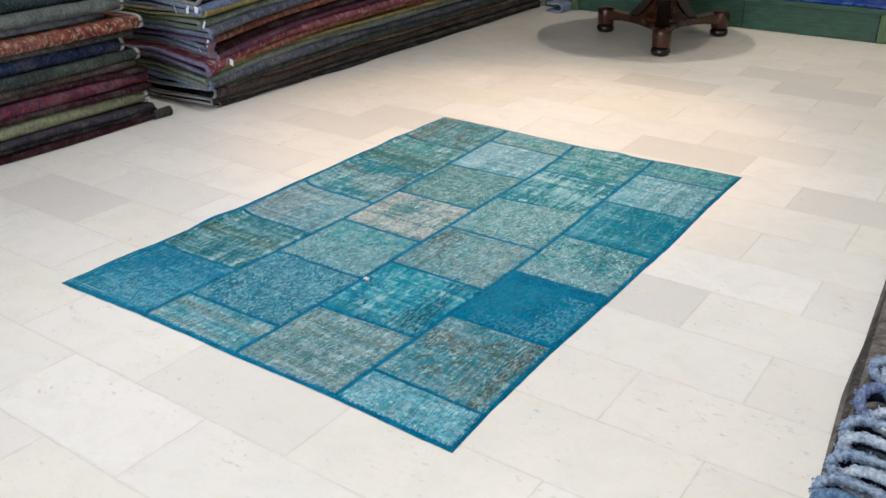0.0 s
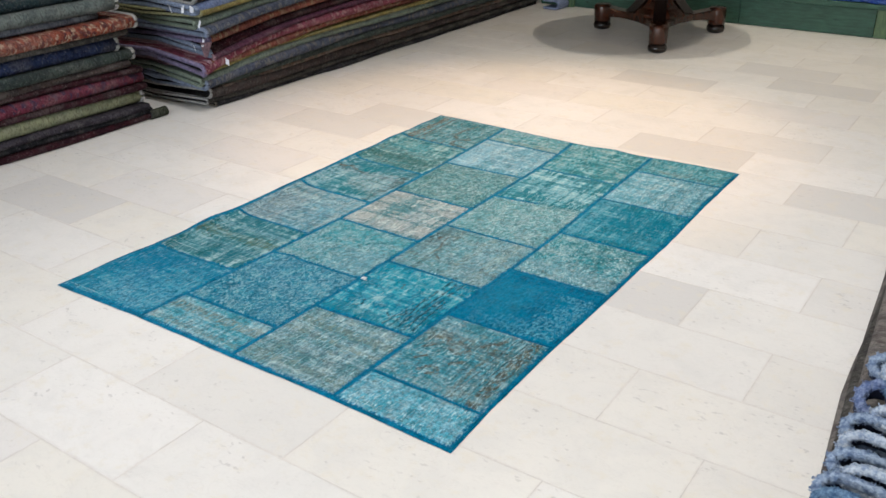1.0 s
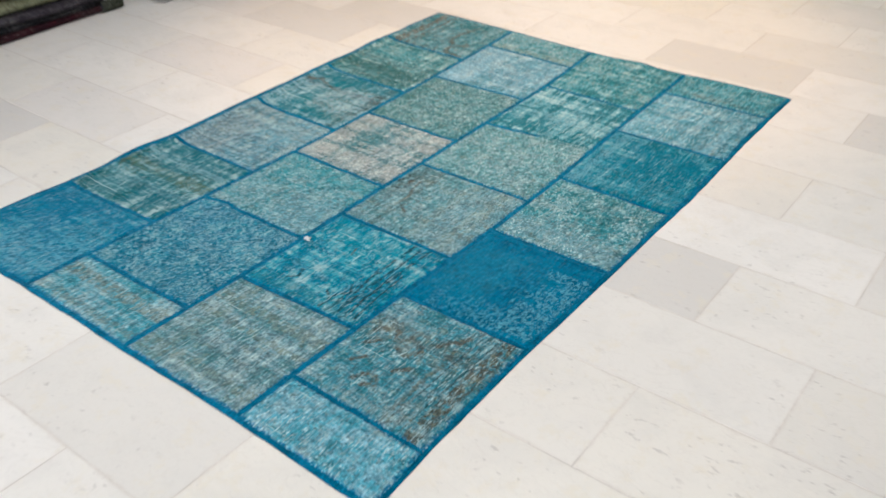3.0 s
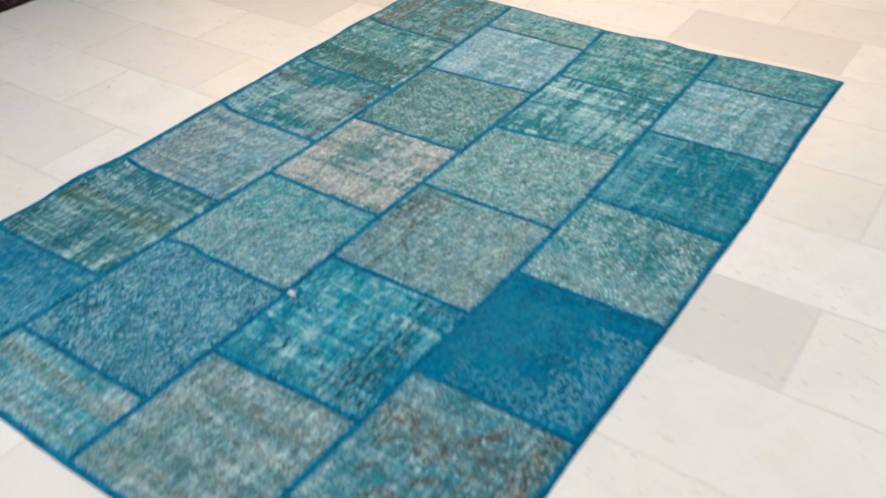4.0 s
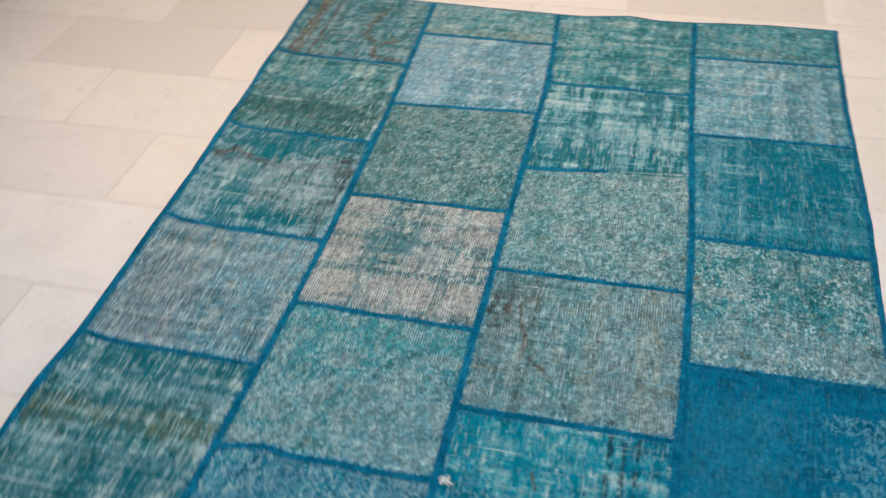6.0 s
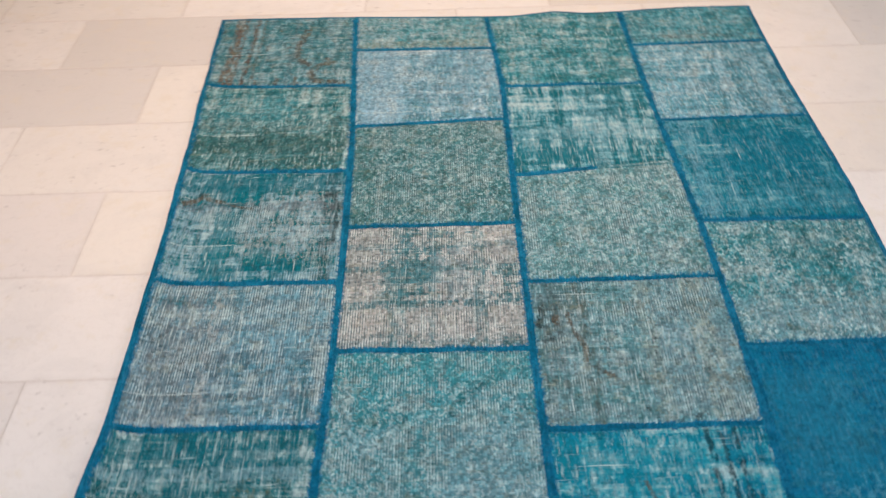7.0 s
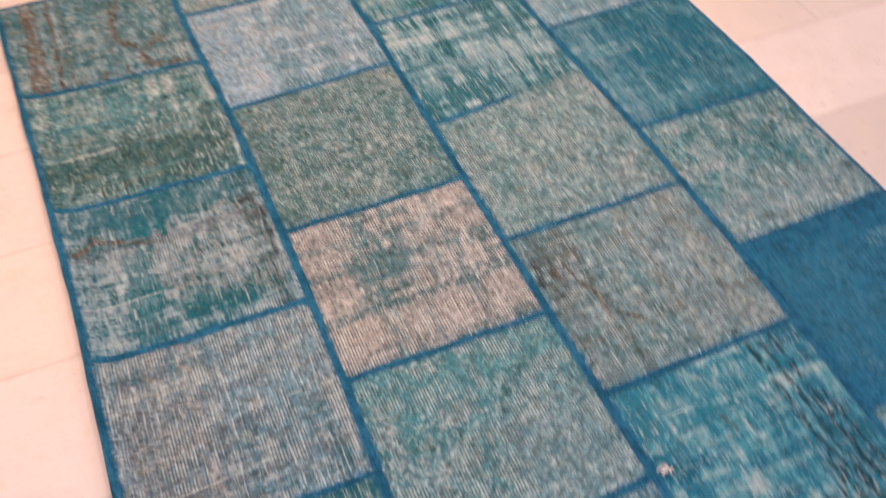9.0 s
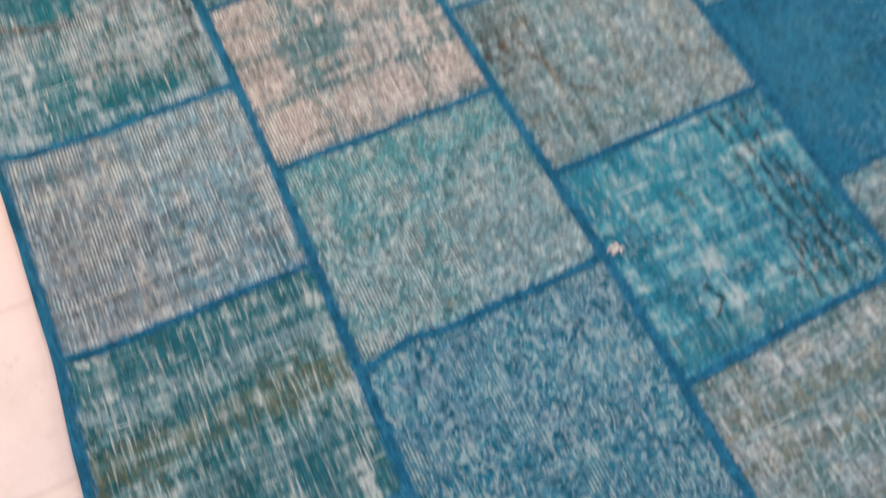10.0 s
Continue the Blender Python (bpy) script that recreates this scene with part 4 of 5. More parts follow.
# main, second, dark, worn, plaid, flecks, rib, spots, bands
LOOKS = [
    [
        (dye(72, 128, 126), dye(116, 150, 146), BROWN, 0.4, 0.6, 0.15, 0.15, 0.3, [(0, -0.148, 0.024, rgb(96, 82, 70), 1.0), (0, -0.1, 0.009, rgb(90, 78, 68), 1.0), (0, -0.075, 0.006, rgb(80, 84, 76), 0.8), (0, 0.03, 0.010, dye(100, 110, 104), 0.5)]),
        (dye(46, 120, 112), dye(98, 150, 132), D2, 0.45, 0.6, 0.35, 0.1, 0.3, [(1, -0.08, 0.05, dye(60, 104, 76), 0.7), (1, 0.0, 0.03, dye(120, 140, 112), 0.5)]),
        (rgb(8, 104, 114), dye(126, 156, 160), dye(64, 66, 66), 0.46, 0.75, 0.17, 0.25, 0.2, [(1, 0.15, 0.04, dye(14, 104, 118), 0.85), (0, 0.17, 0.02, dye(60, 64, 60), 0.5), (1, 0.06, 0.02, dye(100, 92, 88), 0.5)]),
        (dye(98, 136, 150), dye(126, 150, 156), rgb(74, 86, 94), 0.5, 0.75, 0.4, 0.46, 0.2, [(0, -0.12, 0.06, rgb(122, 128, 130), 0.45), (1, -0.02, 0.012, rgb(80, 94, 102), 0.55), (1, 0.06, 0.01, rgb(84, 98, 106), 0.5), (1, -0.12, 0.013, rgb(76, 90, 98), 0.6), (1, 0.13, 0.012, rgb(84, 98, 106), 0.5), (0, -0.05, 0.014, rgb(158, 166, 166), 0.6), (0, 0.1, 0.03, dye(130, 162, 172), 0.5)]),
        (dye(14, 108, 108), dye(70, 134, 122), D2, 0.42, 0.8, 0.3, 0.15, 0.2, [(1, 0.02, 0.03, rgb(80, 102, 84), 0.6), (1, 0.1, 0.015, dye(130, 158, 150), 0.7), (1, -0.06, 0.02, dye(130, 158, 150), 0.4)]),
        (rgb(0, 108, 138), rgb(24, 126, 152), rgb(0, 80, 108), 0.3, 0.45, 0.2, 0.1, 0.15, [(1, 0.14, 0.05, rgb(0, 100, 132), 0.8)]),
    ],
    [
        (dye(86, 146, 138), dye(134, 160, 148), D2, 0.5, 0.5, 0.3, 0.2, 0.15, [(1, -0.07, 0.03, rgb(134, 142, 130), 0.6)]),
        (dye(120, 154, 164), dye(150, 170, 176), dye(84, 110, 128), 0.55, 0.6, 0.35, 0.35, 0.12, []),
        (dye(76, 128, 114), dye(112, 148, 134), D2, 0.5, 0.3, 0.3, 0.4, 0.2, [(0, -0.17, 0.04, dye(52, 112, 84), 0.6)]),
        (dye(84, 124, 122), rgb(166, 168, 168), dye(96, 88, 82), 0.58, 0.9, 0.25, 0.5, 0.12, [(1, -0.178, 0.014, dye(70, 108, 100), 0.6), (0, -0.075, 0.022, dye(66, 118, 116), 0.7), (0, 0.105, 0.016, dye(60, 116, 116), 0.7), (0, 0.0, 0.010, dye(90, 130, 130), 0.5), (1, 0.045, 0.010, dye(54, 112, 112), 0.75), (1, -0.065, 0.012, dye(40, 108, 112), 0.85), (1, 0.12, 0.012, dye(84, 124, 122), 0.6)]),
        (dye(72, 144, 142), dye(116, 156, 150), dye(54, 90, 80), 0.5, 0.35, 0.36, 0.46, 0.2, [(1, 0.14, 0.04, dye(40, 150, 142), 0.5)]),
        (rgb(4, 104, 132), dye(44, 132, 152), rgb(4, 84, 108), 0.34, 0.2, 0.24, 0.36, 0.15, []),
        (dye(74, 148, 160), dye(126, 164, 164), dye(74, 90, 80), 0.45, 0.55, 0.35, 0.2, 0.25, [(1, 0.03, 0.025, rgb(112, 116, 104), 0.75), (1, -0.06, 0.015, rgb(110, 112, 100), 0.5)]),
    ],
    [
        (dye(46, 130, 127), dye(92, 150, 146), dye(30, 96, 90), 0.5, 0.55, 0.3, 0.1, 0.2, []),
        (dye(20, 116, 126), dye(110, 160, 156), dye(18, 96, 108), 0.3, 0.85, 0.35, 0.1, 0.15, [(1, -0.04, 0.03, dye(140, 170, 160), 0.55), (0, 0.03, 0.03, dye(130, 165, 160), 0.4)]),
        (dye(104, 150, 134), dye(134, 162, 148), dye(60, 100, 88), 0.5, 0.2, 0.3, 0.36, 0.3, []),
        (dye(104, 146, 134), dye(130, 158, 148), dye(64, 70, 62), 0.5, 0.45, 0.3, 0.36, 0.35, [(0, -0.17, 0.03, dye(90, 96, 86), 0.5), (0, -0.1, 0.014, rgb(84, 92, 84), 0.55), (0, 0.14, 0.03, rgb(142, 156, 148), 0.6), (1, 0.11, 0.018, rgb(92, 100, 92), 0.45), (0, 0.03, 0.02, rgb(138, 152, 142), 0.45), (1, -0.09, 0.012, rgb(96, 104, 96), 0.45)]),
        (rgb(2, 118, 146), rgb(40, 142, 160), dye(16, 86, 96), 0.34, 0.55, 0.28, 0.1, 0.25, [(0, 0.09, 0.006, INK, 0.8), (0, 0.115, 0.006, INK, 0.8), (0, 0.14, 0.006, INK, 0.8), (1, -0.16, 0.03, dye(40, 110, 116), 0.5)]),
        (dye(112, 146, 136), dye(138, 158, 148), dye(88, 94, 80), 0.5, 0.6, 0.3, 0.15, 0.25, [(1, -0.06, 0.02, dye(98, 120, 106), 0.6), (1, 0.1, 0.022, rgb(100, 112, 96), 0.6), (1, 0.03, 0.012, rgb(96, 110, 96), 0.6), (1, -0.13, 0.018, rgb(104, 114, 100), 0.55), (0, -0.12, 0.02, rgb(104, 124, 116), 0.5)]),
    ],
    [
        (dye(62, 136, 138), dye(100, 154, 154), dye(50, 78, 74), 0.45, 0.5, 0.25, 0.15, 0.25, [(1, -0.06, 0.015, dye(70, 84, 76), 0.5)]),
        (dye(112, 160, 172), dye(146, 174, 182), dye(70, 108, 124), 0.5, 0.7, 0.35, 0.42, 0.15, [(0, 0.0, 0.008, dye(74, 118, 124), 0.7), (0, 0.055, 0.014, dye(66, 116, 124), 0.7), (0, 0.03, 0.007, dye(168, 186, 190), 0.7), (0, 0.1, 0.008, dye(84, 128, 134), 0.6), (0, 0.13, 0.010, dye(160, 184, 190), 0.6), (0, -0.06, 0.006, dye(84, 128, 136), 0.5), (0, 0.155, 0.009, dye(60, 108, 116), 0.7)]),
        (rgb(2, 110, 132), dye(40, 132, 150), rgb(4, 94, 118), 0.26, 0.6, 0.14, 0.1, 0.1, [(0, -0.15, 0.016, dye(120, 156, 164), 0.6), (0, -0.085, 0.012, dye(110, 152, 162), 0.6)]),
        (dye(54, 140, 136), dye(124, 162, 150), dye(44, 84, 70), 0.55, 0.35, 0.5, 0.2, 0.3, [(1, -0.12, 0.04, dye(146, 164, 150), 0.5)]),
        (rgb(0, 100, 134), rgb(2, 108, 140), rgb(0, 86, 114), 0.25, 0.5, 0.04, 0.02, 0.1, []),
        (dye(70, 136, 146), dye(120, 152, 150), dye(84, 78, 62), 0.45, 0.55, 0.35, 0.2, 0.35, [(1, 0.08, 0.03, rgb(84, 80, 66), 0.6), (0, 0.15, 0.024, rgb(72, 68, 56), 0.95), (0, 0.06, 0.008, rgb(76, 78, 68), 0.7), (0, 0.1, 0.006, rgb(60, 80, 80), 0.7), (1, 0.03, 0.02, rgb(84, 90, 80), 0.5)]),
        (dye(92, 158, 172), dye(140, 174, 178), dye(66, 110, 118), 0.5, 0.45, 0.45, 0.2, 0.15, []),
    ],
]
BLOCKS = {
    (0, 1): [(0.0, -0.1, 0.22, 0.07, dye(62, 104, 80), 0.6), (-0.05, 0.08, 0.1, 0.05, dye(70, 146, 146), 0.5)],
    (0, 2): [(0.08, 0.0, 0.13, 0.12, rgb(142, 152, 154), 0.75), (-0.06, 0.14, 0.085, 0.05, rgb(0, 102, 116), 1.0), (0.14, 0.175, 0.06, 0.02, rgb(0, 102, 116), 0.8), (-0.075, -0.07, 0.035, 0.12, rgb(0, 104, 118), 0.95), (0.02, -0.14, 0.022, 0.05, rgb(0, 104, 118), 0.8), (0.0, -0.17, 0.13, 0.018, rgb(0, 100, 116), 0.8), (-0.165, 0.0, 0.028, 0.18, dye(150, 162, 164), 0.75), (-0.125, -0.08, 0.02, 0.1, dye(120, 150, 154), 0.6)],
    (0, 3): [(-0.1, -0.06, 0.1, 0.12, rgb(118, 130, 140), 0.4), (0.1, 0.1, 0.1, 0.1, dye(130, 162, 172), 0.4)],
    (0, 4): [(0.0, 0.15, 0.2, 0.04, dye(8, 104, 116), 0.8), (0.02, 0.085, 0.19, 0.014, dye(128, 156, 146), 0.6), (0.13, 0.02, 0.06, 0.034, rgb(90, 98, 74), 0.85), (-0.15, -0.01, 0.05, 0.03, rgb(84, 92, 72), 0.8), (0.0, 0.025, 0.04, 0.03, dye(14, 104, 112), 0.8), (0.1, -0.11, 0.08, 0.05, dye(6, 100, 114), 0.8), (-0.1, -0.12, 0.06, 0.05, dye(110, 146, 142), 0.5)],
    (0, 5): [(0.06, -0.08, 0.15, 0.1, dye(130, 168, 182), 0.75), (0.14, 0.06, 0.06, 0.08, dye(90, 150, 168), 0.5), (-0.08, 0.06, 0.12, 0.1, rgb(0, 104, 138), 0.7)],
    (1, 1): [(-0.13, -0.02, 0.05, 0.2, dye(168, 184, 192), 0.6), (0.08, 0.05, 0.1, 0.1, dye(120, 150, 160), 0.4)],
    (1, 3): [(-0.155, 0.02, 0.05, 0.19, rgb(174, 173, 170), 0.6), (0.0, -0.115, 0.2, 0.045, rgb(178, 176, 172), 0.65), (0.05, 0.02, 0.045, 0.08, rgb(164, 172, 176), 0.5), (0.16, 0.12, 0.06, 0.07, rgb(174, 172, 170), 0.6), (-0.05, 0.0, 0.06, 0.05, dye(52, 116, 116), 0.5)],
    (1, 4): [(-0.1, 0.12, 0.1, 0.06, dye(40, 144, 146), 0.5), (0.11, -0.1, 0.09, 0.1, dye(142, 160, 154), 0.5)],
    (1, 5): [(-0.1, 0.1, 0.1, 0.08, dye(140, 170, 180), 0.5), (0.12, 0.1, 0.08, 0.09, dye(120, 160, 172), 0.5), (0.05, -0.1, 0.14, 0.08, dye(100, 152, 168), 0.4)],
    (2, 1): [(0.05, 0.02, 0.07, 0.1, dye(128, 168, 166), 0.45), (-0.1, -0.1, 0.1, 0.05, dye(20, 112, 126), 0.6)],
    (2, 3): [(0.11, 0.02, 0.08, 0.18, dye(144, 160, 152), 0.45), (-0.14, 0.09, 0.04, 0.08, dye(76, 84, 78), 0.5)],
    (2, 4): [(-0.04, 0.12, 0.14, 0.05, rgb(6, 126, 146), 0.6), (-0.06, -0.05, 0.05, 0.03, dye(130, 176, 180), 0.5)],
    (3, 1): [(0.1, 0.0, 0.07, 0.2, dye(72, 122, 134), 0.6), (-0.04, 0.06, 0.03, 0.15, dye(86, 132, 142), 0.45)],
    (3, 2): [(-0.16, 0.0, 0.035, 0.2, dye(110, 150, 166), 0.7), (0.08, -0.12, 0.1, 0.05, dye(76, 138, 158), 0.55), (0.03, 0.05, 0.14, 0.1, rgb(0, 102, 126), 0.75)],
    (3, 3): [(0.05, 0.1, 0.14, 0.05, dye(48, 110, 102), 0.5), (0.0, -0.13, 0.2, 0.05, dye(146, 166, 152), 0.5)],
    (3, 4): [(0.14, -0.03, 0.06, 0.15, dye(120, 168, 178), 0.75), (0.03, -0.15, 0.15, 0.04, dye(96, 156, 172), 0.6), (-0.1, 0.0, 0.08, 0.12, dye(50, 134, 158), 0.3), (0.02, 0.05, 0.08, 0.08, dye(60, 140, 164), 0.35)],
}
RUG_Z = 0.0065
TUFT = (0.903, 0.612)
rug = tagged(new("patchwork_rug"), "blue and teal overdyed patchwork wool rug lying on marble tiles", "rug")
rug.location = (0.85, 1.18, 0)
OX, OY = 0.85, 1.18


def wobble(x, y, seed, size):
    return size * (noise.noise((x * 5.0, y * 5.0, seed)) + 0.6 * noise.noise((x * 16.0, y * 16.0, seed + 4)))


def lifted(x, y):
    """How far the rug's far and window-side edges stand off the floor."""
    span = max(0.0, math.sin(math.pi * min(max((y + 0.02) / 2.42, 0.0), 1.0))) ** 0.8
    left = (0.029 * span + 0.010 * math.exp(-(((y - 0.66) / 0.1) ** 2)) + 0.004 * noise.noise((0.0, y * 6.0, 2.0))) * math.exp(-((max(x - interp(LEFT, y), 0.0) / 0.032) ** 1.3)) if span else 0.0
    far = 0.008 * (0.6 + 0.6 * noise.noise((x * 2.5, 0.0, 3.0))) * math.exp(-max(interp(FAR, x) - y, 0.0) / 0.05)
    return max(left, far, 0.0)


# the bound ground that the patches are sewn on
NX, NY = 70, 96
gv, gf = [], []
for i in range(NX + 1):
    for j in range(NY + 1):
        u, v = i / NX, j / NY
        x = interp(LEFT, v * 2.37) * (1 - u) + interp(RIGHT, v * 2.37) * u
        y = interp(NEAR, x) * (1 - v) + interp(FAR, x) * v
        rim = i in (0, NX) or j in (0, NY)
        if rim:
            x, y = x + wobble(x, y, 1.0, 0.003), y + wobble(x, y, 2.0, 0.003)
        zz = (0.0015 if rim else RUG_Z + 0.0008 * noise.noise((x * 6, y * 6, 0))) + lifted(x, y)
        gv.append((x - OX, y - OY, zz))
for i in range(NX):
    for j in range(NY):
        a = i * (NY + 1) + j
        gf.append((a, a + NY + 1, a + NY + 2, a + 1))
piece("binding", mesh_of("binding", gv, gf, SEAM, True), rug, label="deep blue overlocked seams and edge binding")


def patch(col, row, u_cells=84):
    cuts, lines = CUTS[col], (LINES[col], LINES[col + 1])
    seed = col * 11.3 + row * 3.9 + 2.0

    def cut(n, u):
        wave = 0.004 * noise.noise((u * 3.0, col * 7.0, n * 5.0)) + (0.014 * math.exp(-(((u - 0.2) / 0.12) ** 2)) if (col, n) == (1, 4) else 0.0)
        return cuts[n][0] * (1 - u) + cuts[n][1] * u + wave

    def top(x, u):
        return interp(FAR, x) - 0.009 if row == 0 else cut(row - 1, u)

    def low(x, u):
        return interp(NEAR, x) + 0.009 if row == len(cuts) else cut(row, u)

    side = (0.012 if col == 0 else 0.0048, 0.012 if col == 3 else 0.0048)
    verts, faces, edges = [], [], []
    mid_y = (top(0.85, 0.5) + low(0.85, 0.5)) / 2
    mid_x = (interp(lines[0], mid_y) + interp(lines[1], mid_y)) / 2
    n = u_cells
    m = max(12, round(n * (top(mid_x, 0.5) - low(mid_x, 0.5)) / 0.4))
    for i in range(n + 1):
        for j in range(m + 1):
            u, v = i / n, j / m
            y = low(mid_x, u) * (1 - v) + top(mid_x, u) * v
            x0, x1 = interp(lines[0], y) + side[0], interp(lines[1], y) - side[1]
            x = x0 * (1 - u) + x1 * u
            y = (low(x, u) + 0.0036) * (1 - v) + (top(x, u) - 0.0036) * v
            edge = i in (0, n) or j in (0, m)
            near = min(i, n - i, j, m - j)
            # one seam runs out under the pile half way
            closed = u > 0.5 and ((col, row, j) == (2, 1, 0) or (col, row, j) == (2, 2, m))
            if closed:
                y += (0.009 if row == 2 else -0.009) * min(1.0, (u - 0.5) / 0.1)
            if edge:
                x += wobble(x, y, seed, 0.0042) + (0.0013 if (j + i) % 2 else -0.0013) * (i in (0, n))
                y += wobble(y, x, seed + 9, 0.0042) + (0.0013 if (i + j) % 2 else -0.0013) * (j in (0, m))
            lift = (0.0014 if closed else -0.0012) if edge else (0.0012 if near == 1 else 0.0022 + 0.0007 * noise.noise((x * 30, y * 30, seed)))
            verts.append((x - mid_x, y - mid_y, RUG_Z + lift + lifted(x, y)))
            open_j = 99 if u > 0.52 and (col, row) == (2, 1) else j
            open_m = 99 if u > 0.52 and (col, row) == (2, 2) else m - j
            edges.append(min(i, n - i, open_j, open_m) * 0.0047)
    for i in range(n):
        for j in range(m):
            a = i * (m + 1) + j
            faces.append((a, a + m + 1, a + m + 2, a + 1))
    main, second, dark, worn, plaid, flecks, rib, spots, bands = LOOKS[col][row]
    mat = patch_cloth("overdyed_wool", seed, main, second, dark, worn, plaid, flecks, rib, spots, bands, blocks=BLOCKS.get((col, row), ()), seam=rgb(6, 96, 132),
                      motifs=[([(x - mid_x, y - mid_y) for x, y in points], width, tint) for points, width, tint in MOTIFS.get((col, row), ())])
    me = mesh_of("patch", verts, faces, mat, True)
    me.attributes.new("edge", "FLOAT", "POINT").data.foreach_set("value", edges)
    piece("patch", me, rug, Matrix.Translation((mid_x - OX, mid_y - OY, 0)))


BROWN_YARN, INK_YARN = rgb(84, 76, 64), rgb(34, 52, 56)
MOTIFS = {
    (0, 0): [([(0.288, 2.300), (0.272, 2.24), (0.268, 2.18), (0.272, 2.13), (0.306, 2.10)], 0.021, BROWN_YARN), ([(0.385, 2.107), (0.341, 2.099), (0.316, 2.052), (0.332, 2.01), (0.415, 1.998)], 0.02, BROWN_YARN),
             ([(0.36, 2.13), (0.366, 2.10)], 0.014, BROWN_YARN), ([(0.16, 2.02), (0.162, 1.995)], 0.01, BROWN_YARN), ([(0.22, 2.025), (0.222, 1.995)], 0.01, BROWN_YARN), ([(0.275, 2.03), (0.275, 1.995)], 0.008, BROWN_YARN)],
    (2, 3): [([(0.902, 1.10), (0.905, 1.07), (0.898, 1.04)], 0.014, INK_YARN), ([(0.93, 1.062), (0.934, 1.035)], 0.014, BROWN_YARN), ([(0.955, 1.07), (0.965, 1.02), (0.985, 0.97), (0.98, 0.94)], 0.009, BROWN_YARN), ([(0.91, 1.0), (0.925, 0.995)], 0.012, INK_YARN), ([(1.0, 0.92), (1.03, 0.90)], 0.008, BROWN_YARN)],
    (0, 2): [([(0.075, 1.455), (0.10, 1.475), (0.115, 1.495), (0.13, 1.475), (0.155, 1.47)], 0.013, BROWN_YARN), ([(0.16, 1.47), (0.2, 1.45), (0.24, 1.44)], 0.006, BROWN_YARN), ([(0.402, 1.475), (0.42, 1.488), (0.435, 1.483), (0.444, 1.44), (0.447, 1.38), (0.445, 1.32)], 0.009, INK_YARN)],
    (2, 4): [([(1.219, 0.63), (1.226, 0.52), (1.239, 0.41)], 0.003, INK_YARN), ([(1.245, 0.63), (1.25, 0.53), (1.262, 0.42)], 0.004, INK_YARN), ([(1.17, 0.62), (1.19, 0.5), (1.21, 0.41)], 0.004, INK_YARN),
             ([(1.16, 0.526), (1.176, 0.496), (1.15, 0.46), (1.153, 0.43), (1.15, 0.408)], 0.006, INK_YARN), ([(1.12, 0.47), (1.153, 0.445)], 0.006, INK_YARN), ([(1.0, 0.50), (1.012, 0.47), (0.99, 0.45)], 0.006, INK_YARN), ([(1.05, 0.66), (1.06, 0.63)], 0.006, BROWN_YARN)],
    (3, 5): [([(1.335, 0.425), (1.36, 0.445), (1.375, 0.47), (1.39, 0.44), (1.41, 0.425)], 0.022, BROWN_YARN), ([(1.42, 0.40), (1.445, 0.385), (1.47, 0.39), (1.478, 0.42), (1.455, 0.445), (1.43, 0.45)], 0.014, BROWN_YARN), ([(1.50, 0.46), (1.515, 0.49), (1.535, 0.50), (1.545, 0.53)], 0.016, BROWN_YARN),
             ([(1.405, 0.255), (1.425, 0.285), (1.45, 0.29), (1.465, 0.265), (1.44, 0.25)], 0.013, BROWN_YARN), ([(1.345, 0.37), (1.37, 0.395)], 0.013, BROWN_YARN), ([(1.36, 0.30), (1.385, 0.335)], 0.010, BROWN_YARN), ([(1.47, 0.33), (1.50, 0.36)], 0.012, BROWN_YARN),
             ([(1.605, 0.19), (1.607, 0.3), (1.610, 0.45), (1.612, 0.56)], 0.004, INK_YARN), ([(1.565, 0.19), (1.568, 0.35), (1.572, 0.55)], 0.003, INK_YARN)],
}


for col in range(4):
    for row in range(len(CUTS[col]) + 1):
        patch(col, row)

# a tuft of loose white yarn where four patches meet
rnd = random.Random(12)
bm = bmesh.new()
for n in range(18):
    a, bend, reach = rnd.uniform(0, 6.28), rnd.uniform(-2.5, 2.5), rnd.uniform(0.006, 0.015)
    pts = []
    for i in range(6):
        u = i / 5
        way = a + bend * u
        pts.append((reach * u * math.cos(way), 0.8 * reach * u * math.sin(way), 0.0105 + 0.007 * math.sin(math.pi * u) * rnd.uniform(0.6, 1.0)))
    tube(pts, 0.0012, 5, bm)
part("loose_yarn", bm, plain("white_yarn", rgb(222, 222, 220), 0.9, 0.06, 60.0, 0.3), rug, "small tuft of loose white yarn", at=Matrix.Translation((TUFT[0] - OX, TUFT[1] - OY, 0)), smooth=True)

# ---- assumed fittings for the ceiling spotlights, out of view ----
for sx, sy, tx, ty, power, cone, shade in SPOTS:
    ob = tagged(new("assumed_spotlight"), "small recessed steel ceiling spotlight fitting, unseen and assumed", "spotlight", "ceiling spotlights")
    ob.location = (sx, sy, CEIL)
    bm = bmesh.new()
    rings = [(0.035, -0.002), (0.05, -0.004), (0.05, -0.014), (0.04, -0.016), (0.035, -0.012)]
    vs = [[bm.verts.new((r * math.cos(a), r * math.sin(a), h)) for a in [2 * math.pi * i / 24 for i in range(24)]] for r, h in rings]
    for a, b in zip(vs, vs[1:] + vs[:1]):
        for i in range(24):
            bm.faces.new((a[i], a[(i + 1) % 24], b[(i + 1) % 24], b[i]))
    part("trim_ring", bm, METAL, ob, smooth=True)

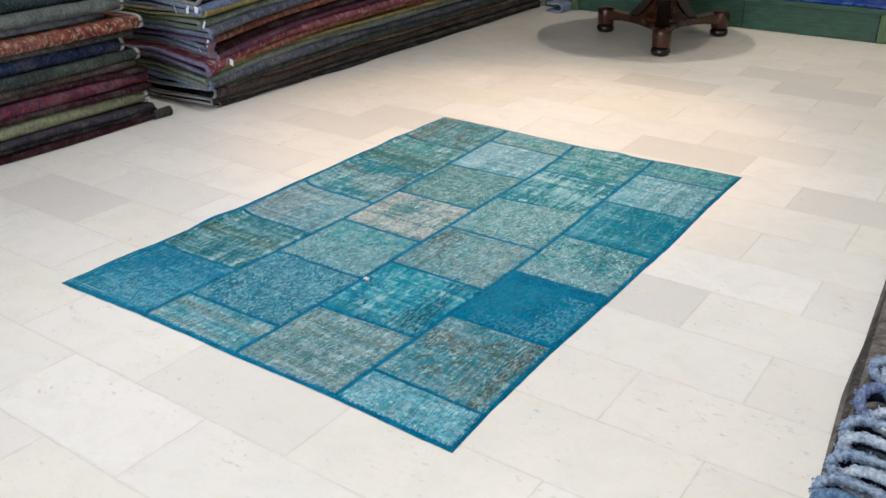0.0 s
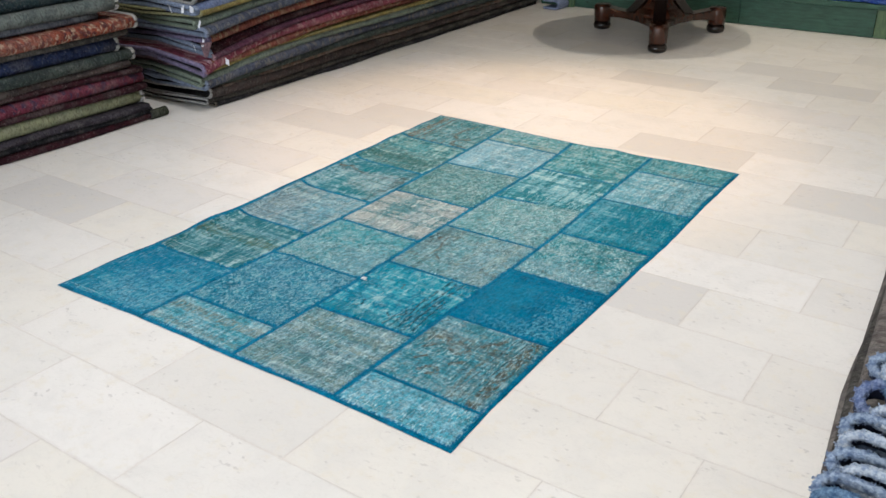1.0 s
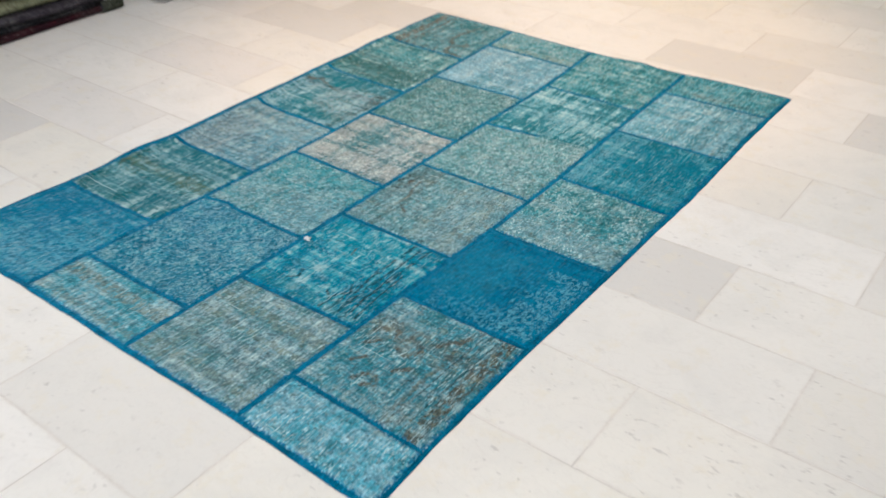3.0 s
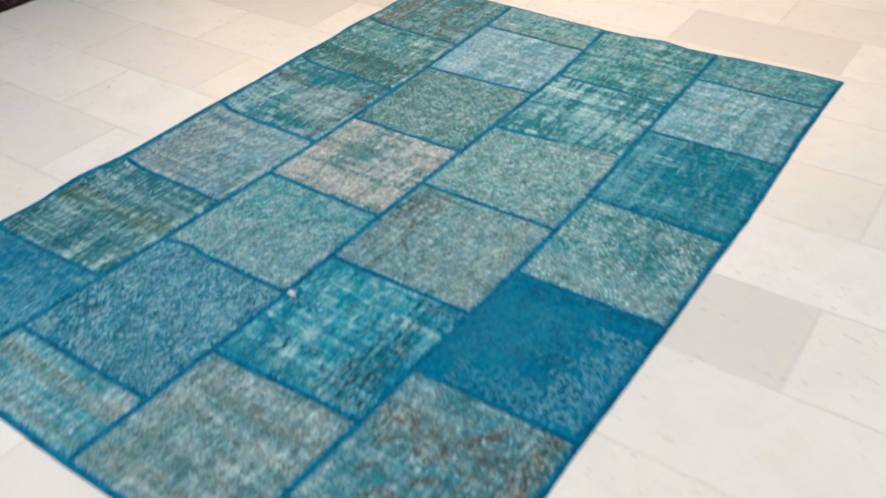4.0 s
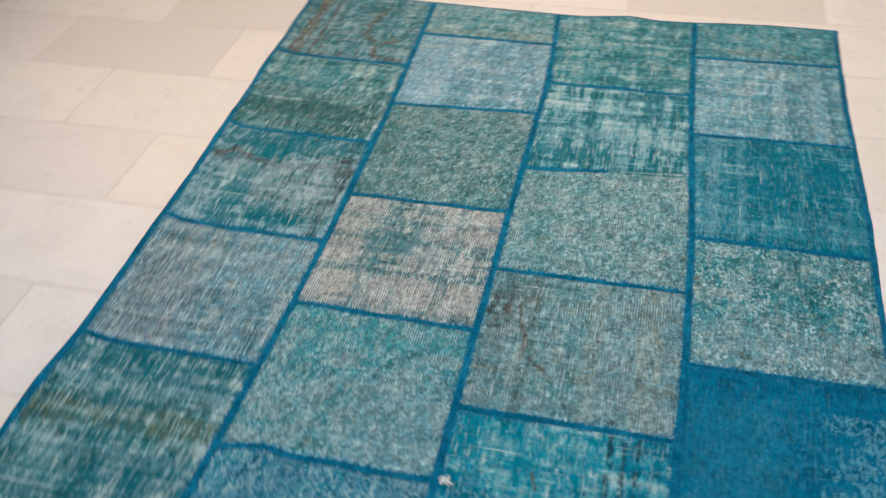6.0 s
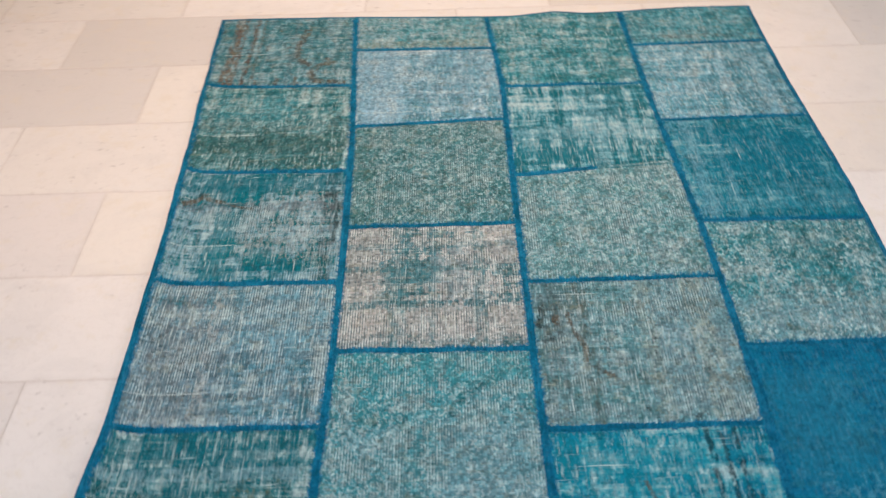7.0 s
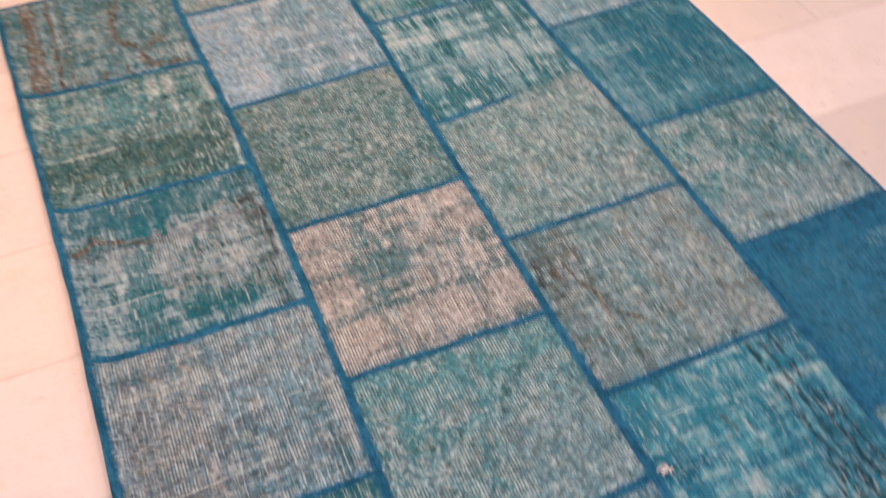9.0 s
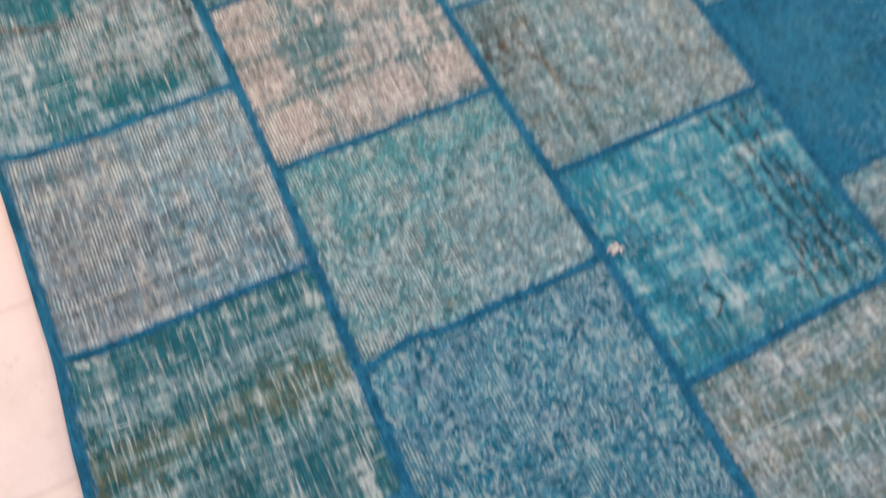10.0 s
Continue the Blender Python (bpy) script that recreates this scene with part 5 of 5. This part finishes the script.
# ---- floor tiles, last ----
TILE_X, TILE_Y, GAP = 0.60, 0.30, 0.0028


def tile_mesh(name, sx, sy):
    hx, hy, b = sx / 2, sy / 2, 0.0004
    low = [(-hx, -hy, -0.003), (hx, -hy, -0.003), (hx, hy, -0.003), (-hx, hy, -0.003)]
    mid = [(x, y, -b) for x, y, _ in low]
    up = [(-hx + b, -hy + b, 0), (hx - b, -hy + b, 0), (hx - b, hy - b, 0), (-hx + b, hy - b, 0)]
    faces = [(8, 9, 10, 11)]
    for i in range(4):
        j = (i + 1) % 4
        faces += [(i, j, 4 + j, 4 + i), (4 + i, 4 + j, 8 + j, 8 + i)]
    return low + mid + up, faces


tv, tf = tile_mesh("tile", TILE_X - GAP, TILE_Y - GAP)
TILE = mesh_of("tile", tv, tf, MARBLE)
GREY_TILE, DULL_TILE = mesh_of("tile", tv, tf, GREY_MARBLE), mesh_of("tile", tv, tf, DULL_MARBLE)
# the darker slabs, by course and place in it
GREYS = {(6, -4), (7, 1), (3, 0), (1, -4), (13, 0), (14, -1), (7, -3), (12, -2), (8, -1)}
DULLS = {(6, -5), (5, 0), (4, -4), (2, -4), (2, 1), (4, 1), (9, 0), (-1, -1), (-3, -2), (10, -3), (11, 0), (0, 1), (16, 0)}
rest_v, rest_f = [], []
for row in range(-15, 25):
    cy = 0.031 + (row + 0.5) * TILE_Y
    for colm in range(-9, 6):
        cx = (1.95 if row % 2 else 2.255) + (colm + 0.5) * TILE_X - 0.6
        if not (X0 + 0.3 < cx < X1 - 0.3 and Y0 + 0.15 < cy < Y1 - 0.15):
            continue
        if -1.75 < cx < 2.95 and -2.1 < cy < 5.8:
            piece("tile", GREY_TILE if (row, colm) in GREYS else DULL_TILE if (row, colm) in DULLS else TILE, floor, Matrix.Translation((cx, cy, 0)))
        else:
            c = len(rest_v)
            rest_v += [(x + cx, y + cy, z) for x, y, z in tv]
            rest_f += [tuple(c + i for i in f) for f in tf]
tagged(piece("tile", mesh_of("tile_rest", rest_v, rest_f, MARBLE_REST), floor), kind="stuff")
